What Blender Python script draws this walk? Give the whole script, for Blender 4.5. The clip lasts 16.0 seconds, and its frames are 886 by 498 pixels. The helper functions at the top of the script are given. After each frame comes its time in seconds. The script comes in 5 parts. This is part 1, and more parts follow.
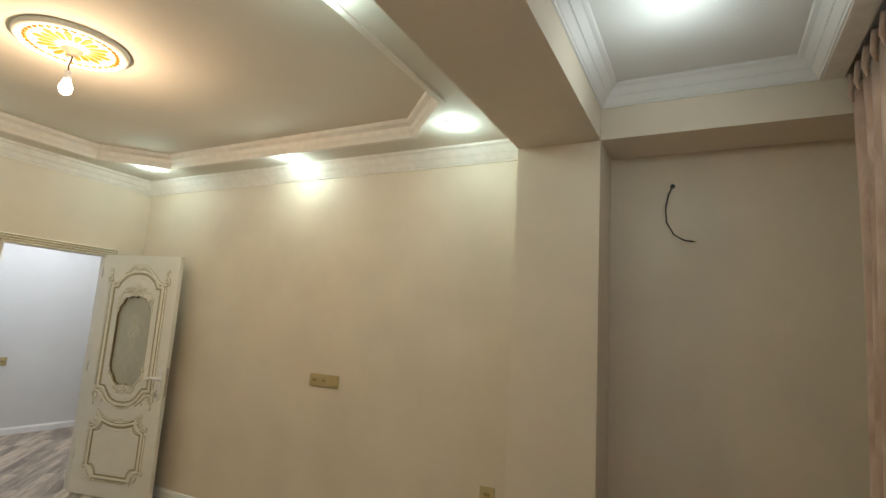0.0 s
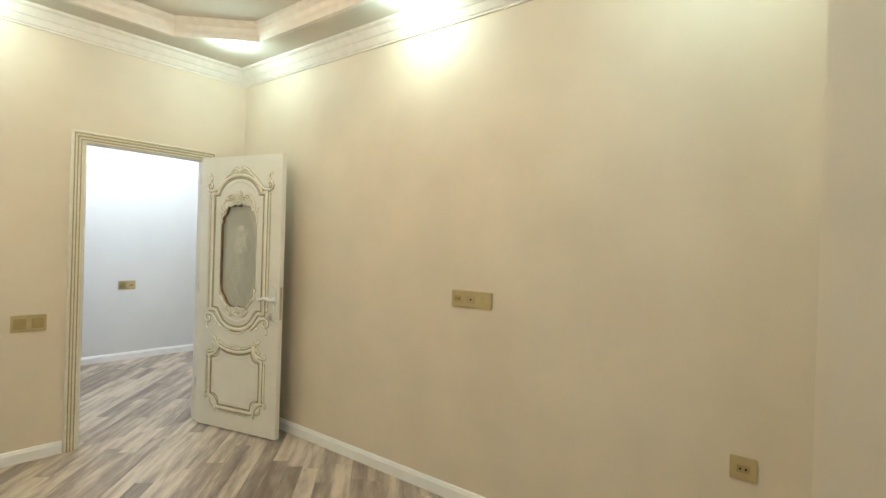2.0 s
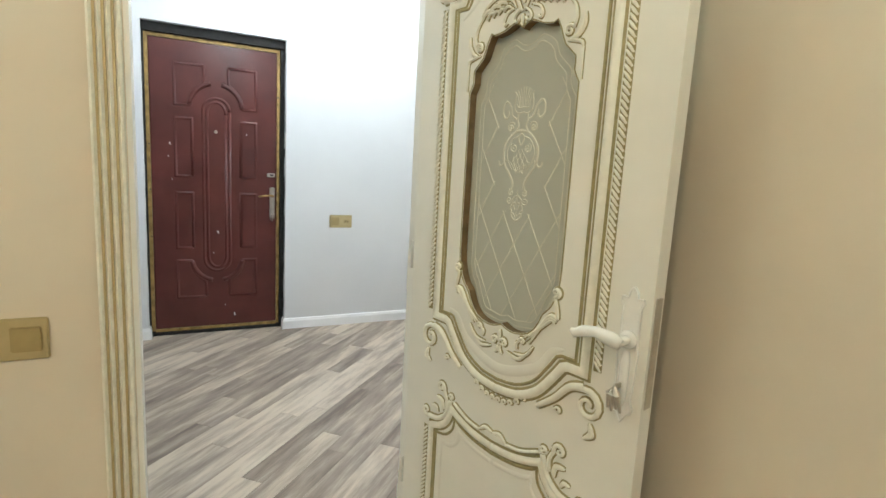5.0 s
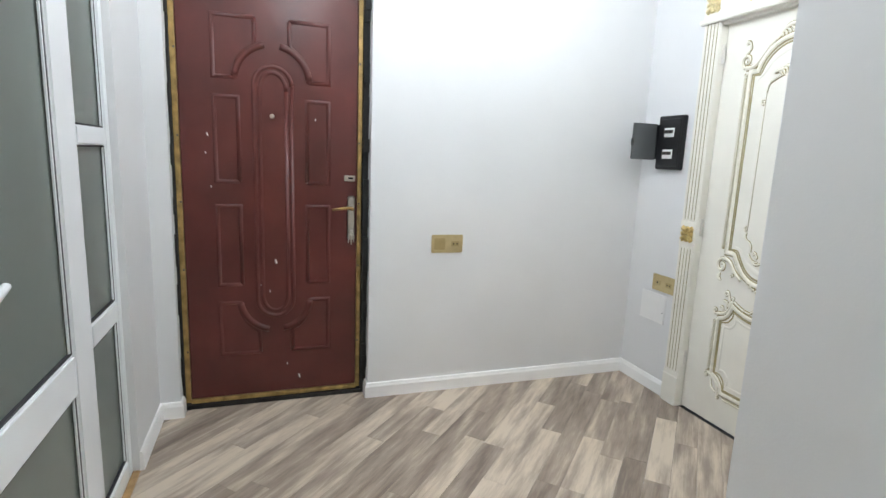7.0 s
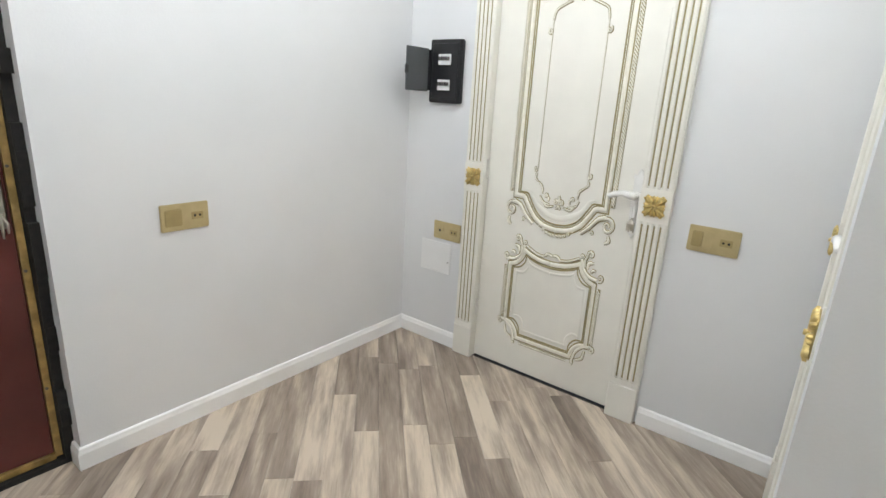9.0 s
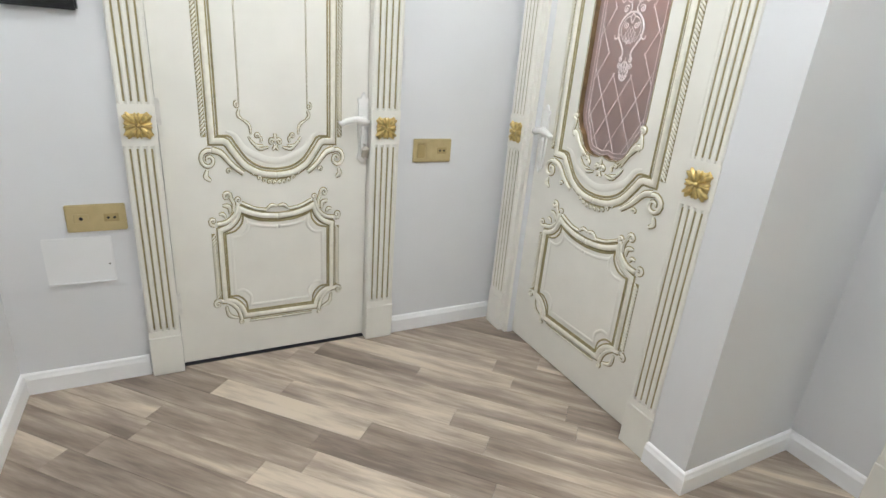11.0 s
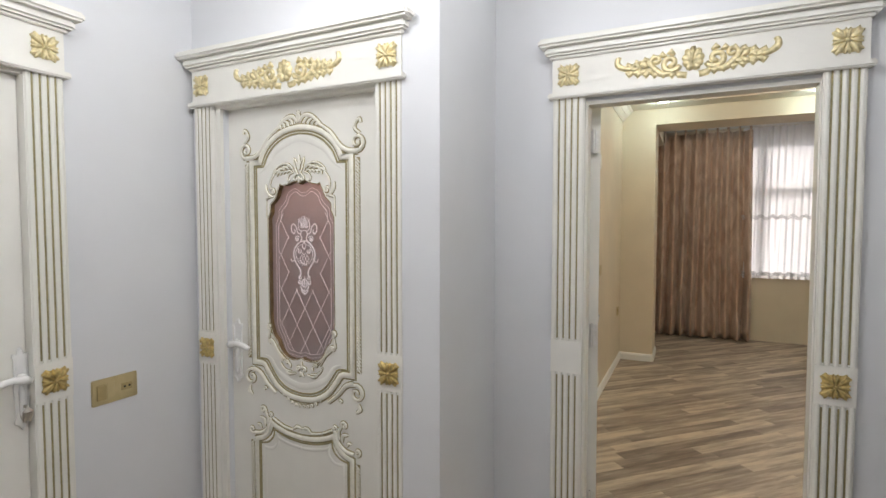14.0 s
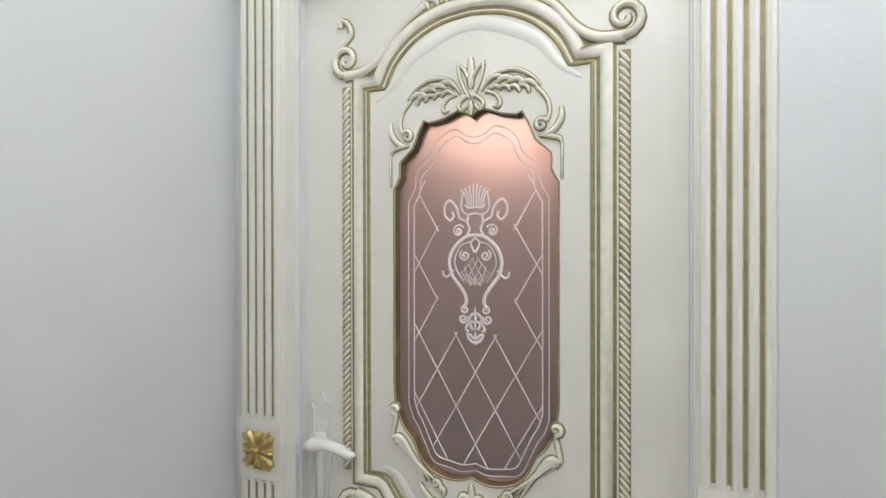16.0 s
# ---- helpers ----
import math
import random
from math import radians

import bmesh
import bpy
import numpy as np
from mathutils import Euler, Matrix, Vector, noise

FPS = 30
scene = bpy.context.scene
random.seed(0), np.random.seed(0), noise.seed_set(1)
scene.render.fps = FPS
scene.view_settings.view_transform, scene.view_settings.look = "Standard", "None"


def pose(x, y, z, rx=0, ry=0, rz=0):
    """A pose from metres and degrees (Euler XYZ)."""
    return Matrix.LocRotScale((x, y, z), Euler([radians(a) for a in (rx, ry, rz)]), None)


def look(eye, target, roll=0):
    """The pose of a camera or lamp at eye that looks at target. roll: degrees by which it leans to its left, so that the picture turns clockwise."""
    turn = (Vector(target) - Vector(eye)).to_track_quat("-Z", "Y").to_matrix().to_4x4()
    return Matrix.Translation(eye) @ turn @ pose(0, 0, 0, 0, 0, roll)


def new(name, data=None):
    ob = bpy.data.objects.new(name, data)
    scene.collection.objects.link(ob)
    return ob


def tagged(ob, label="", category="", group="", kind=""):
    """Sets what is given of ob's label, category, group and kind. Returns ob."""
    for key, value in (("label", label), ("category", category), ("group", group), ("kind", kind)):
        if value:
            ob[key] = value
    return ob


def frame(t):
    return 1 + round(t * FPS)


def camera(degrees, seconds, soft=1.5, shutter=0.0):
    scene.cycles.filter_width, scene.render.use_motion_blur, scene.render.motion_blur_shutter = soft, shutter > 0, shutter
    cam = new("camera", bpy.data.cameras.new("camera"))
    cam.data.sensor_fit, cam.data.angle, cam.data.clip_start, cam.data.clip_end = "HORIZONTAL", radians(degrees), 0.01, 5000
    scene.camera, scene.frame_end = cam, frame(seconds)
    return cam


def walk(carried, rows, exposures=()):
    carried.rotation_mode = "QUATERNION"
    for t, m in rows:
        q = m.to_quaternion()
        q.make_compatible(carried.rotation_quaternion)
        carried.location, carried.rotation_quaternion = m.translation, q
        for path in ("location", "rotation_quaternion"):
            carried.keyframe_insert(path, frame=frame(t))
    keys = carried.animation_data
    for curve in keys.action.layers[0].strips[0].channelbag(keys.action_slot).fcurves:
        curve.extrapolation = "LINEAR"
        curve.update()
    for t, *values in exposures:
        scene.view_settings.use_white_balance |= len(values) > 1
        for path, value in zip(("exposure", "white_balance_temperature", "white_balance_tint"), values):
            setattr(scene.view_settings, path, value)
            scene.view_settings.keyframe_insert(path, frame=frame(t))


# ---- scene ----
cam = camera(80.9, 16.0)
PATH = [
    (0, (-3.071, -4.806, 1.528), (-1.316, -3.896, 1.832), 3.5),
    (0.5, (-3.038, -4.741, 1.518), (-1.295, -3.8, 1.793), 3.1),
    (1, (-2.903, -4.527, 1.477), (-1.191, -3.508, 1.649), 2.2),
    (1.5, (-2.64, -4.248, 1.384), (-0.995, -3.113, 1.449), 1.5),
    (2, (-2.29, -3.93, 1.383), (-0.727, -2.683, 1.377), 1.8),
    (2.5, (-1.991, -3.524, 1.368), (-0.54, -2.149, 1.299), 2.5),
    (3, (-1.706, -3.148, 1.332), (-0.379, -1.657, 1.216), 2.7),
    (3.5, (-1.465, -2.775, 1.346), (-0.252, -1.192, 1.197), 3.0),
    (4, (-1.292, -2.358, 1.355), (-0.188, -0.7, 1.167), 3.2),
    (4.2, (-1.206, -2.201, 1.343), (-0.153, -0.514, 1.132), 3.0),
    (6.3, (-0.884, -0.421, 1.281), (-0.197, 1.417, 0.891), 3.5),
    (6.5, (-0.873, -0.302, 1.292), (-0.205, 1.543, 0.906), 3.1),
    (7, (-0.832, -0.108, 1.304), (-0.198, 1.757, 0.959), 2.3),
    (7.5, (-0.738, 0.031, 1.342), (-0.014, 1.866, 1.013), 2.1),
    (8, (-0.739, 0.123, 1.323), (0.231, 1.825, 0.924), 1.9),
    (8.2, (-0.761, 0.193, 1.334), (0.331, 1.809, 0.89), 2.5),
    (10.3, (-0.828, 1.619, 1.292), (1.045, 1.513, 0.599), 3.9),
    (10.5, (-0.808, 1.749, 1.286), (1.028, 1.386, 0.58), 4.6),
    (11, (-0.71, 1.965, 1.256), (0.943, 1.088, 0.551), 4.7),
    (11.5, (-0.697, 2.171, 1.27), (0.614, 0.823, 0.588), 4.7),
    (12, (-0.74, 2.383, 1.326), (0.269, 0.775, 0.697), 4.2),
    (12.5, (-0.749, 2.38, 1.356), (0.149, 0.655, 0.89), 3.3),
    (13, (-0.754, 2.319, 1.476), (0.088, 0.521, 1.238), 1.1),
    (13.5, (-0.758, 2.301, 1.519), (0.077, 0.487, 1.415), -0.2),
    (14, (-0.726, 2.241, 1.5), (0.141, 0.441, 1.408), 0.0),
    (14.5, (-0.532, 2.184, 1.435), (0.337, 0.386, 1.318), 0.0),
    (15, (-0.25, 2.081, 1.43), (0.596, 0.273, 1.309), -0.2),
    (15.5, (0.061, 1.787, 1.387), (0.89, -0.032, 1.324), -0.0),
    (16, (0.39, 1.555, 1.41), (1.143, -0.298, 1.401), -0.1),
]
exposures_rows = [(0, -0.6, 6500, 11), (0.5, -0.52, 6500, 11), (1.0, -0.43, 6450, 10), (1.5, 0.02, 6350, 7), (2.5, 0.02, 6200, 6), (4.2, 0.1, 6200, 5), (6.3, 0.12, 5950, 6), (7.0, 0.05, 6250, 9), (7.5, -0.18, 6450, 11), (8.2, -0.08, 6500, 10),
                  (10.3, 0.12, 6500, 10), (11.2, 0.1, 6450, 10), (12.0, 0.03, 6200, 10), (12.6, -0.12, 6250, 10), (13.2, -0.52, 6450, 13), (14.0, -0.55, 6600, 14), (15.0, -0.68, 6450, 9), (15.5, -0.68, 6400, 10), (16, -0.42, 6500, 10)]
walk(cam, [(t, look(eye, target, roll)) for t, eye, target, roll in PATH], exposures_rows)

# ---- light ----
SUN_EL, SUN_AZ = 40, 200
world = bpy.data.worlds.new("world")
scene.world = world
world.use_nodes = True
wn = world.node_tree
sky = wn.nodes.new("ShaderNodeTexSky")
sky.sky_type, sky.sun_disc = "NISHITA", False
sky.sun_elevation, sky.sun_rotation = radians(SUN_EL), radians(SUN_AZ)
wn.nodes["Background"].inputs["Strength"].default_value = 0.12
wn.links.new(sky.outputs[0], wn.nodes["Background"].inputs["Color"])


def lamp(name, kind, m, watts, colour, **more):
    data = bpy.data.lights.new(name, kind)
    data.energy, data.color = watts, colour
    if kind == "SPOT":
        data.spot_size, data.spot_blend, data.shadow_soft_size = radians(more["cone"]), more["blend"], more["soft"]
    elif kind == "POINT":
        data.shadow_soft_size = more["soft"]
    elif kind == "SUN":
        data.angle = radians(more["angle"])
    elif kind == "AREA":
        data.shape, data.size, data.size_y = "RECTANGLE", more["size"], more["size_y"]
    ob = new(name, data)
    ob.matrix_world = m
    return ob


sun_from = Vector((math.sin(radians(SUN_AZ)) * math.cos(radians(SUN_EL)), math.cos(radians(SUN_AZ)) * math.cos(radians(SUN_EL)), math.sin(radians(SUN_EL))))
lamp("sun", "SUN", look(sun_from * 30, (0, 0, 0)), 3.2, (1, 0.95, 0.88), angle=0.5)

ROOM_SPOTS = [(-0.41, -0.56), (-0.25, -1.98), (-0.43, -3.47), (-1.75, -3.55), (-1.75, -0.28), (-3.04, -0.56), (-3.2, -1.98), (-3.02, -3.47)]
# hall lamps stay out of view; number and places are assumed
ASSUMED_HALL_SPOTS = [(0.4, 1.85), (-0.6, 1.85), (0.4, 1.2), (-0.6, 0.9)]
RECESS_SPOTS = [(-1.05, -4.7)]
COOL = (0.76, 1.0, 0.92)
for sx, sy in ROOM_SPOTS:
    lamp("spot_light", "POINT", pose(sx, sy, 2.69), 5.7, COOL, soft=0.04)
for sx, sy in ASSUMED_HALL_SPOTS:
    lamp("assumed_hall_light", "POINT", pose(sx, sy, 2.46), 12.8, (0.93, 0.97, 1.0), soft=0.06)
for sx, sy in RECESS_SPOTS:
    lamp("recess_spot_light", "POINT", pose(sx, sy, 2.64), 4.4, (0.85, 1.0, 0.95), soft=0.05)
lamp("bulb_light", "POINT", pose(-1.76, -1.925, 2.615), 29, (1.0, 0.71, 0.46), soft=0.035)
lamp("bathroom_light", "POINT", pose(0.95, -0.45, 2.1), 78, (1.0, 0.68, 0.54), soft=0.4)


# ---- materials ----
def material(name, colour, rough=0.5, metal=0.0, vary=0.08, scale=6.0, bump=0.0, bump_scale=80.0, colour2=None, **more):
    m = bpy.data.materials.new(name)
    m.use_nodes = True
    t = m.node_tree
    b = t.nodes["Principled BSDF"]
    b.inputs["Roughness"].default_value, b.inputs["Metallic"].default_value = rough, metal
    for key, value in more.items():
        b.inputs[key.replace("_", " ")].default_value = value
    co = t.nodes.new("ShaderNodeTexCoord")
    n = t.nodes.new("ShaderNodeTexNoise")
    n.inputs["Scale"].default_value, n.inputs["Detail"].default_value = scale, 5
    t.links.new(co.outputs["Object"], n.inputs["Vector"])
    ramp = t.nodes.new("ShaderNodeValToRGB")
    lo = colour2 or [max(0, c * (1 - vary)) for c in colour]
    hi = colour if colour2 else [min(1, c * (1 + vary)) for c in colour]
    ramp.color_ramp.elements[0].color, ramp.color_ramp.elements[1].color = (*lo, 1), (*hi, 1)
    ramp.color_ramp.elements[0].position, ramp.color_ramp.elements[1].position = 0.35, 0.68
    t.links.new(n.outputs["Fac"], ramp.inputs["Fac"])
    t.links.new(ramp.outputs["Color"], b.inputs["Base Color"])
    if bump:
        n2 = t.nodes.new("ShaderNodeTexNoise")
        n2.inputs["Scale"].default_value, n2.inputs["Detail"].default_value = bump_scale, 4
        t.links.new(co.outputs["Object"], n2.inputs["Vector"])
        bp = t.nodes.new("ShaderNodeBump")
        bp.inputs["Strength"].default_value, bp.inputs["Distance"].default_value = bump, 0.004
        t.links.new(n2.outputs["Fac"], bp.inputs["Height"])
        t.links.new(bp.outputs["Normal"], b.inputs["Normal"])
    return m


def emitter(name, colour, strength):
    m = bpy.data.materials.new(name)
    m.use_nodes = True
    b = m.node_tree.nodes["Principled BSDF"]
    b.inputs["Base Color"].default_value = (*colour, 1)
    b.inputs["Emission Color"].default_value, b.inputs["Emission Strength"].default_value = (*colour, 1), strength
    return m


def wood_planks():
    m = bpy.data.materials.new("laminate_oak_grey")
    m.use_nodes = True
    t = m.node_tree
    b = t.nodes["Principled BSDF"]
    co, info = t.nodes.new("ShaderNodeTexCoord"), t.nodes.new("ShaderNodeObjectInfo")
    geo = t.nodes.new("ShaderNodeNewGeometry")
    add = t.nodes.new("ShaderNodeMath")
    t.links.new(info.outputs["Random"], add.inputs[0])
    t.links.new(geo.outputs["Random Per Island"], add.inputs[1])
    off = t.nodes.new("ShaderNodeVectorMath")
    off.operation = "SCALE"
    off.inputs[0].default_value = (37, 19, 11)
    t.links.new(add.outputs[0], off.inputs["Scale"])
    moved = t.nodes.new("ShaderNodeVectorMath")
    t.links.new(co.outputs["Object"], moved.inputs[0])
    t.links.new(off.outputs[0], moved.inputs[1])

    def streak(sx, sy, scale, detail):
        mp = t.nodes.new("ShaderNodeMapping")
        mp.inputs["Scale"].default_value = (sx, sy, 1)
        t.links.new(moved.outputs[0], mp.inputs["Vector"])
        n = t.nodes.new("ShaderNodeTexNoise")
        n.inputs["Scale"].default_value, n.inputs["Detail"].default_value = scale, detail
        n.inputs["Roughness"].default_value = 0.6
        t.links.new(mp.outputs[0], n.inputs["Vector"])
        return n

    broad, fine = streak(2.2, 15, 1.0, 4), streak(4, 70, 2.2, 5)
    mixed = t.nodes.new("ShaderNodeMath")
    mixed.operation = "MULTIPLY_ADD"
    mixed.inputs[1].default_value = 0.2
    t.links.new(fine.outputs["Fac"], mixed.inputs[0])
    t.links.new(broad.outputs["Fac"], mixed.inputs[2])
    tone = t.nodes.new("ShaderNodeMath")
    tone.operation = "MULTIPLY_ADD"
    frac = t.nodes.new("ShaderNodeMath")
    frac.operation = "FRACT"
    t.links.new(add.outputs[0], frac.inputs[0])
    t.links.new(frac.outputs[0], tone.inputs[0])
    tone.inputs[1].default_value = 0.3
    t.links.new(mixed.outputs[0], tone.inputs[2])
    ramp = t.nodes.new("ShaderNodeValToRGB")
    cr = ramp.color_ramp
    cr.elements[0].position, cr.elements[0].color = 0.50, (0.19, 0.15, 0.123, 1)
    cr.elements[1].position, cr.elements[1].color = 0.96, (0.64, 0.545, 0.44, 1)
    mid = cr.elements.new(0.73)
    mid.color = (0.36, 0.293, 0.236, 1)
    t.links.new(tone.outputs[0], ramp.inputs["Fac"])
    t.links.new(ramp.outputs["Color"], b.inputs["Base Color"])
    bp = t.nodes.new("ShaderNodeBump")
    bp.inputs["Strength"].default_value, bp.inputs["Distance"].default_value = 0.15, 0.002
    t.links.new(fine.outputs["Fac"], bp.inputs["Height"])
    t.links.new(bp.outputs["Normal"], b.inputs["Normal"])
    b.inputs["Roughness"].default_value = 0.42
    b.inputs["Specular IOR Level"].default_value = 0.35
    return m


def frosted(name, colour, rough, transmission):
    return material(name, colour, rough, vary=0.03, scale=3, Transmission_Weight=transmission, IOR=1.45)


def sheer_cloth():
    m = bpy.data.materials.new("sheer_voile")
    m.use_nodes = True
    t = m.node_tree
    t.nodes.remove(t.nodes["Principled BSDF"])
    out = t.nodes["Material Output"]
    tl, df, tr = t.nodes.new("ShaderNodeBsdfTranslucent"), t.nodes.new("ShaderNodeBsdfDiffuse"), t.nodes.new("ShaderNodeBsdfTransparent")
    for n in (tl, df):
        n.inputs["Color"].default_value = (0.9, 0.9, 0.92, 1)
    a, c = t.nodes.new("ShaderNodeMixShader"), t.nodes.new("ShaderNodeMixShader")
    a.inputs[0].default_value = 0.2
    co, n = t.nodes.new("ShaderNodeTexCoord"), t.nodes.new("ShaderNodeTexNoise")
    n.inputs["Scale"].default_value = 30
    t.links.new(co.outputs["Object"], n.inputs["Vector"])
    mr = t.nodes.new("ShaderNodeMapRange")
    mr.inputs["To Min"].default_value, mr.inputs["To Max"].default_value = 0.015, 0.06
    t.links.new(n.outputs["Fac"], mr.inputs["Value"])
    t.links.new(mr.outputs[0], c.inputs[0])
    t.links.new(tl.outputs[0], a.inputs[1])
    t.links.new(df.outputs[0], a.inputs[2])
    t.links.new(a.outputs[0], c.inputs[1])
    t.links.new(tr.outputs[0], c.inputs[2])
    t.links.new(c.outputs[0], out.inputs["Surface"])
    return m


def damask():
    m = material("taupe_damask", (0.34, 0.25, 0.19), 0.55, scale=5)
    t = m.node_tree
    b = t.nodes["Principled BSDF"]
    co, mp, v = t.nodes.new("ShaderNodeTexCoord"), t.nodes.new("ShaderNodeMapping"), t.nodes.new("ShaderNodeTexNoise")
    mp.inputs["Scale"].default_value = (9, 4, 3)
    v.inputs["Scale"].default_value, v.inputs["Detail"].default_value, v.inputs["Distortion"].default_value = 1.0, 6, 1.2
    t.links.new(co.outputs["Object"], mp.inputs["Vector"])
    t.links.new(mp.outputs[0], v.inputs["Vector"])
    r = t.nodes.new("ShaderNodeValToRGB")
    r.color_ramp.elements[0].position, r.color_ramp.elements[0].color = 0.42, (0.47, 0.31, 0.225, 1)
    r.color_ramp.elements[1].position, r.color_ramp.elements[1].color = 0.62, (0.64, 0.475, 0.38, 1)
    t.links.new(v.outputs["Fac"], r.inputs["Fac"])
    t.links.new(r.outputs["Color"], b.inputs["Base Color"])
    b.inputs["Sheen Weight"].default_value = 0.3
    return m


BEIGE = material("beige_wallpaper", (0.735, 0.65, 0.53), 0.62, vary=0.045, scale=2.2, bump=0.07, bump_scale=140)
HALLW = material("white_lilac_wallpaper", (0.725, 0.73, 0.74), 0.55, vary=0.02, scale=2.5, bump=0.1, bump_scale=160)
CEIL = material("matt_ceiling_paint", (0.73, 0.68, 0.60), 0.8, vary=0.02, scale=2)
CEILW = material("white_ceiling_paint", (0.82, 0.82, 0.82), 0.8, vary=0.02, scale=2)
PLASTER = material("white_plaster_moulding", (0.84, 0.79, 0.73), 0.6, vary=0.04, scale=20, bump=0.3, bump_scale=60)
WHITE = material("white_skirting", (0.9, 0.9, 0.9), 0.35, vary=0.02, scale=8)
IVORY = material("ivory_door_paint", (0.82, 0.80, 0.735), 0.38, vary=0.025, scale=7, bump=0.04, bump_scale=120)
ENAMEL = material("white_enamelled_handle", (0.86, 0.85, 0.82), 0.25, vary=0.03, scale=30)
NICKEL = material("satin_nickel", (0.78, 0.76, 0.72), 0.4, metal=0.5, vary=0.06, scale=40)
CREAM = material("cream_carving", (0.85, 0.82, 0.72), 0.42, vary=0.06, scale=45)
PATINA = material("gold_patina_line", (0.34, 0.29, 0.145), 0.45, metal=0.2, vary=0.14, scale=60)
REVEAL = material("brown_gold_reveal", (0.2, 0.13, 0.06), 0.5, metal=0.1, vary=0.25, scale=30)
GOLD = material("antique_gold", (0.60, 0.46, 0.19), 0.36, metal=0.75, vary=0.25, scale=70, bump=0.2, bump_scale=200)
CASING_GOLD = material("muted_gold_line", (0.50, 0.40, 0.22), 0.45, metal=0.15, vary=0.06, scale=30)
CHAMP = material("champagne_gilding", (0.74, 0.64, 0.38), 0.42, metal=0.5, vary=0.2, scale=70)
PLATE = material("champagne_gold_plastic", (0.54, 0.44, 0.235), 0.36, metal=0.35, vary=0.05, scale=30)
PLATED = material("dull_gold_insert", (0.43, 0.335, 0.155), 0.42, metal=0.35, vary=0.05, scale=30)
PLANK = wood_planks()
BASE = material("floor_underlay", (0.05, 0.04, 0.035), 0.8)
RED = material("oxblood_steel", (0.095, 0.022, 0.018), 0.3, vary=0.25, scale=3.5, bump=0.05, bump_scale=30)
BLACK = material("black_plastic", (0.008, 0.008, 0.010), 0.3, vary=0.1)
DARK_JOINT = material("dark_rough_joint", (0.012, 0.011, 0.010), 0.75, vary=0.4, scale=40, bump=0.8, bump_scale=60)
BRASS = material("brown_brass_frame", (0.40, 0.265, 0.095), 0.4, metal=0.4, vary=0.3, scale=25)
STEEL = material("brushed_nickel", (0.55, 0.52, 0.47), 0.3, metal=0.9, vary=0.08, scale=50)
DARKSTEEL = material("dark_steel", (0.12, 0.11, 0.10), 0.4, metal=0.8, vary=0.1)
UPVC = material("white_pvc", (0.84, 0.86, 0.88), 0.28, vary=0.015, scale=4)
GASKET = material("dark_rubber_gasket", (0.03, 0.03, 0.035), 0.6)
FROST = frosted("grey_green_frosted_glass", (0.36, 0.41, 0.38), 0.28, 0.55)
MAUVE = frosted("mauve_bronze_frosted_glass", (0.42, 0.36, 0.36), 0.42, 0.6)
PALE = frosted("pale_frosted_glass", (0.62, 0.62, 0.54), 0.4, 0.3)
ETCH = material("white_etching", (0.9, 0.83, 0.84), 0.6, vary=0.05)
ETCHP = material("faint_etching", (0.74, 0.72, 0.62), 0.6, vary=0.05)
SMOKED = material("smoked_grey_plastic", (0.10, 0.105, 0.11), 0.25, vary=0.05)
WHITEP = material("white_plastic", (0.81, 0.81, 0.81), 0.35, vary=0.02)
SHEER = sheer_cloth()
LACE = material("white_lace", (0.5, 0.5, 0.53), 0.8, vary=0.15, scale=60)
DAMASK = damask()
GLASS = material("clear_glass", (1, 1, 1), 0.02, vary=0.0, Transmission_Weight=1.0)
LENS_ON = emitter("lit_spot_lens", (0.92, 1.0, 0.96), 18)
BULB_ON = emitter("lit_bulb", (1.0, 0.78, 0.5), 45)
MED_W = material("medallion_white", (0.85, 0.80, 0.70), 0.5, vary=0.05, scale=40)
WIRE = material("black_wire", (0.012, 0.012, 0.012), 0.5)
GROUNDM = material("pale_ground", (0.28, 0.27, 0.25), 0.9, vary=0.2, scale=0.4)


# ---- mesh helpers ----
def finish(name, bm, mat, smooth=False):
    me = bpy.data.meshes.new(name)
    bmesh.ops.recalc_face_normals(bm, faces=bm.faces[:])
    if smooth:
        for f in bm.faces:
            f.smooth = True
    bm.to_mesh(me)
    bm.free()
    me.materials.append(mat)
    return me


def part(name, bm, mat, parent, label="", smooth=False):
    ob = new(name, finish(name, bm, mat, smooth))
    ob.parent = parent
    return tagged(ob, label) if label else ob


def empty(name, m=None):
    ob = new(name)
    ob.empty_display_size = 0.1
    if m is not None:
        ob.matrix_world = m
    return ob


def add_box(bm, a, b, bevel=0.0, seg=1):
    r = bmesh.ops.create_cube(bm, size=1)
    for v in r["verts"]:
        v.co = [(p + q) / 2 + c * (q - p) for p, q, c in zip(a, b, v.co)]
    if bevel:
        edges = list({e for v in r["verts"] for e in v.link_edges})
        bmesh.ops.bevel(bm, geom=edges, offset=bevel, segments=seg, affect="EDGES")
    return bm


def boxes(*pairs, bevel=0.0, seg=1):
    bm = bmesh.new()
    for a, b in pairs:
        add_box(bm, a, b, bevel, seg)
    return bm


def setting(name, bm, mat, label="", smooth=False):
    ob = new(name, finish(name, bm, mat, smooth))
    return tagged(ob, label, kind="structure")


def add_cyl(bm, a, b, r1, r2=None, n=14):
    a, b = Vector(a), Vector(b)
    q = (b - a).to_track_quat("Z", "Y").to_matrix().to_4x4()
    bmesh.ops.create_cone(bm, cap_ends=True, segments=n, radius1=r1, radius2=r1 if r2 is None else r2, depth=(b - a).length,
                          matrix=Matrix.Translation((a + b) / 2) @ q)
    return bm


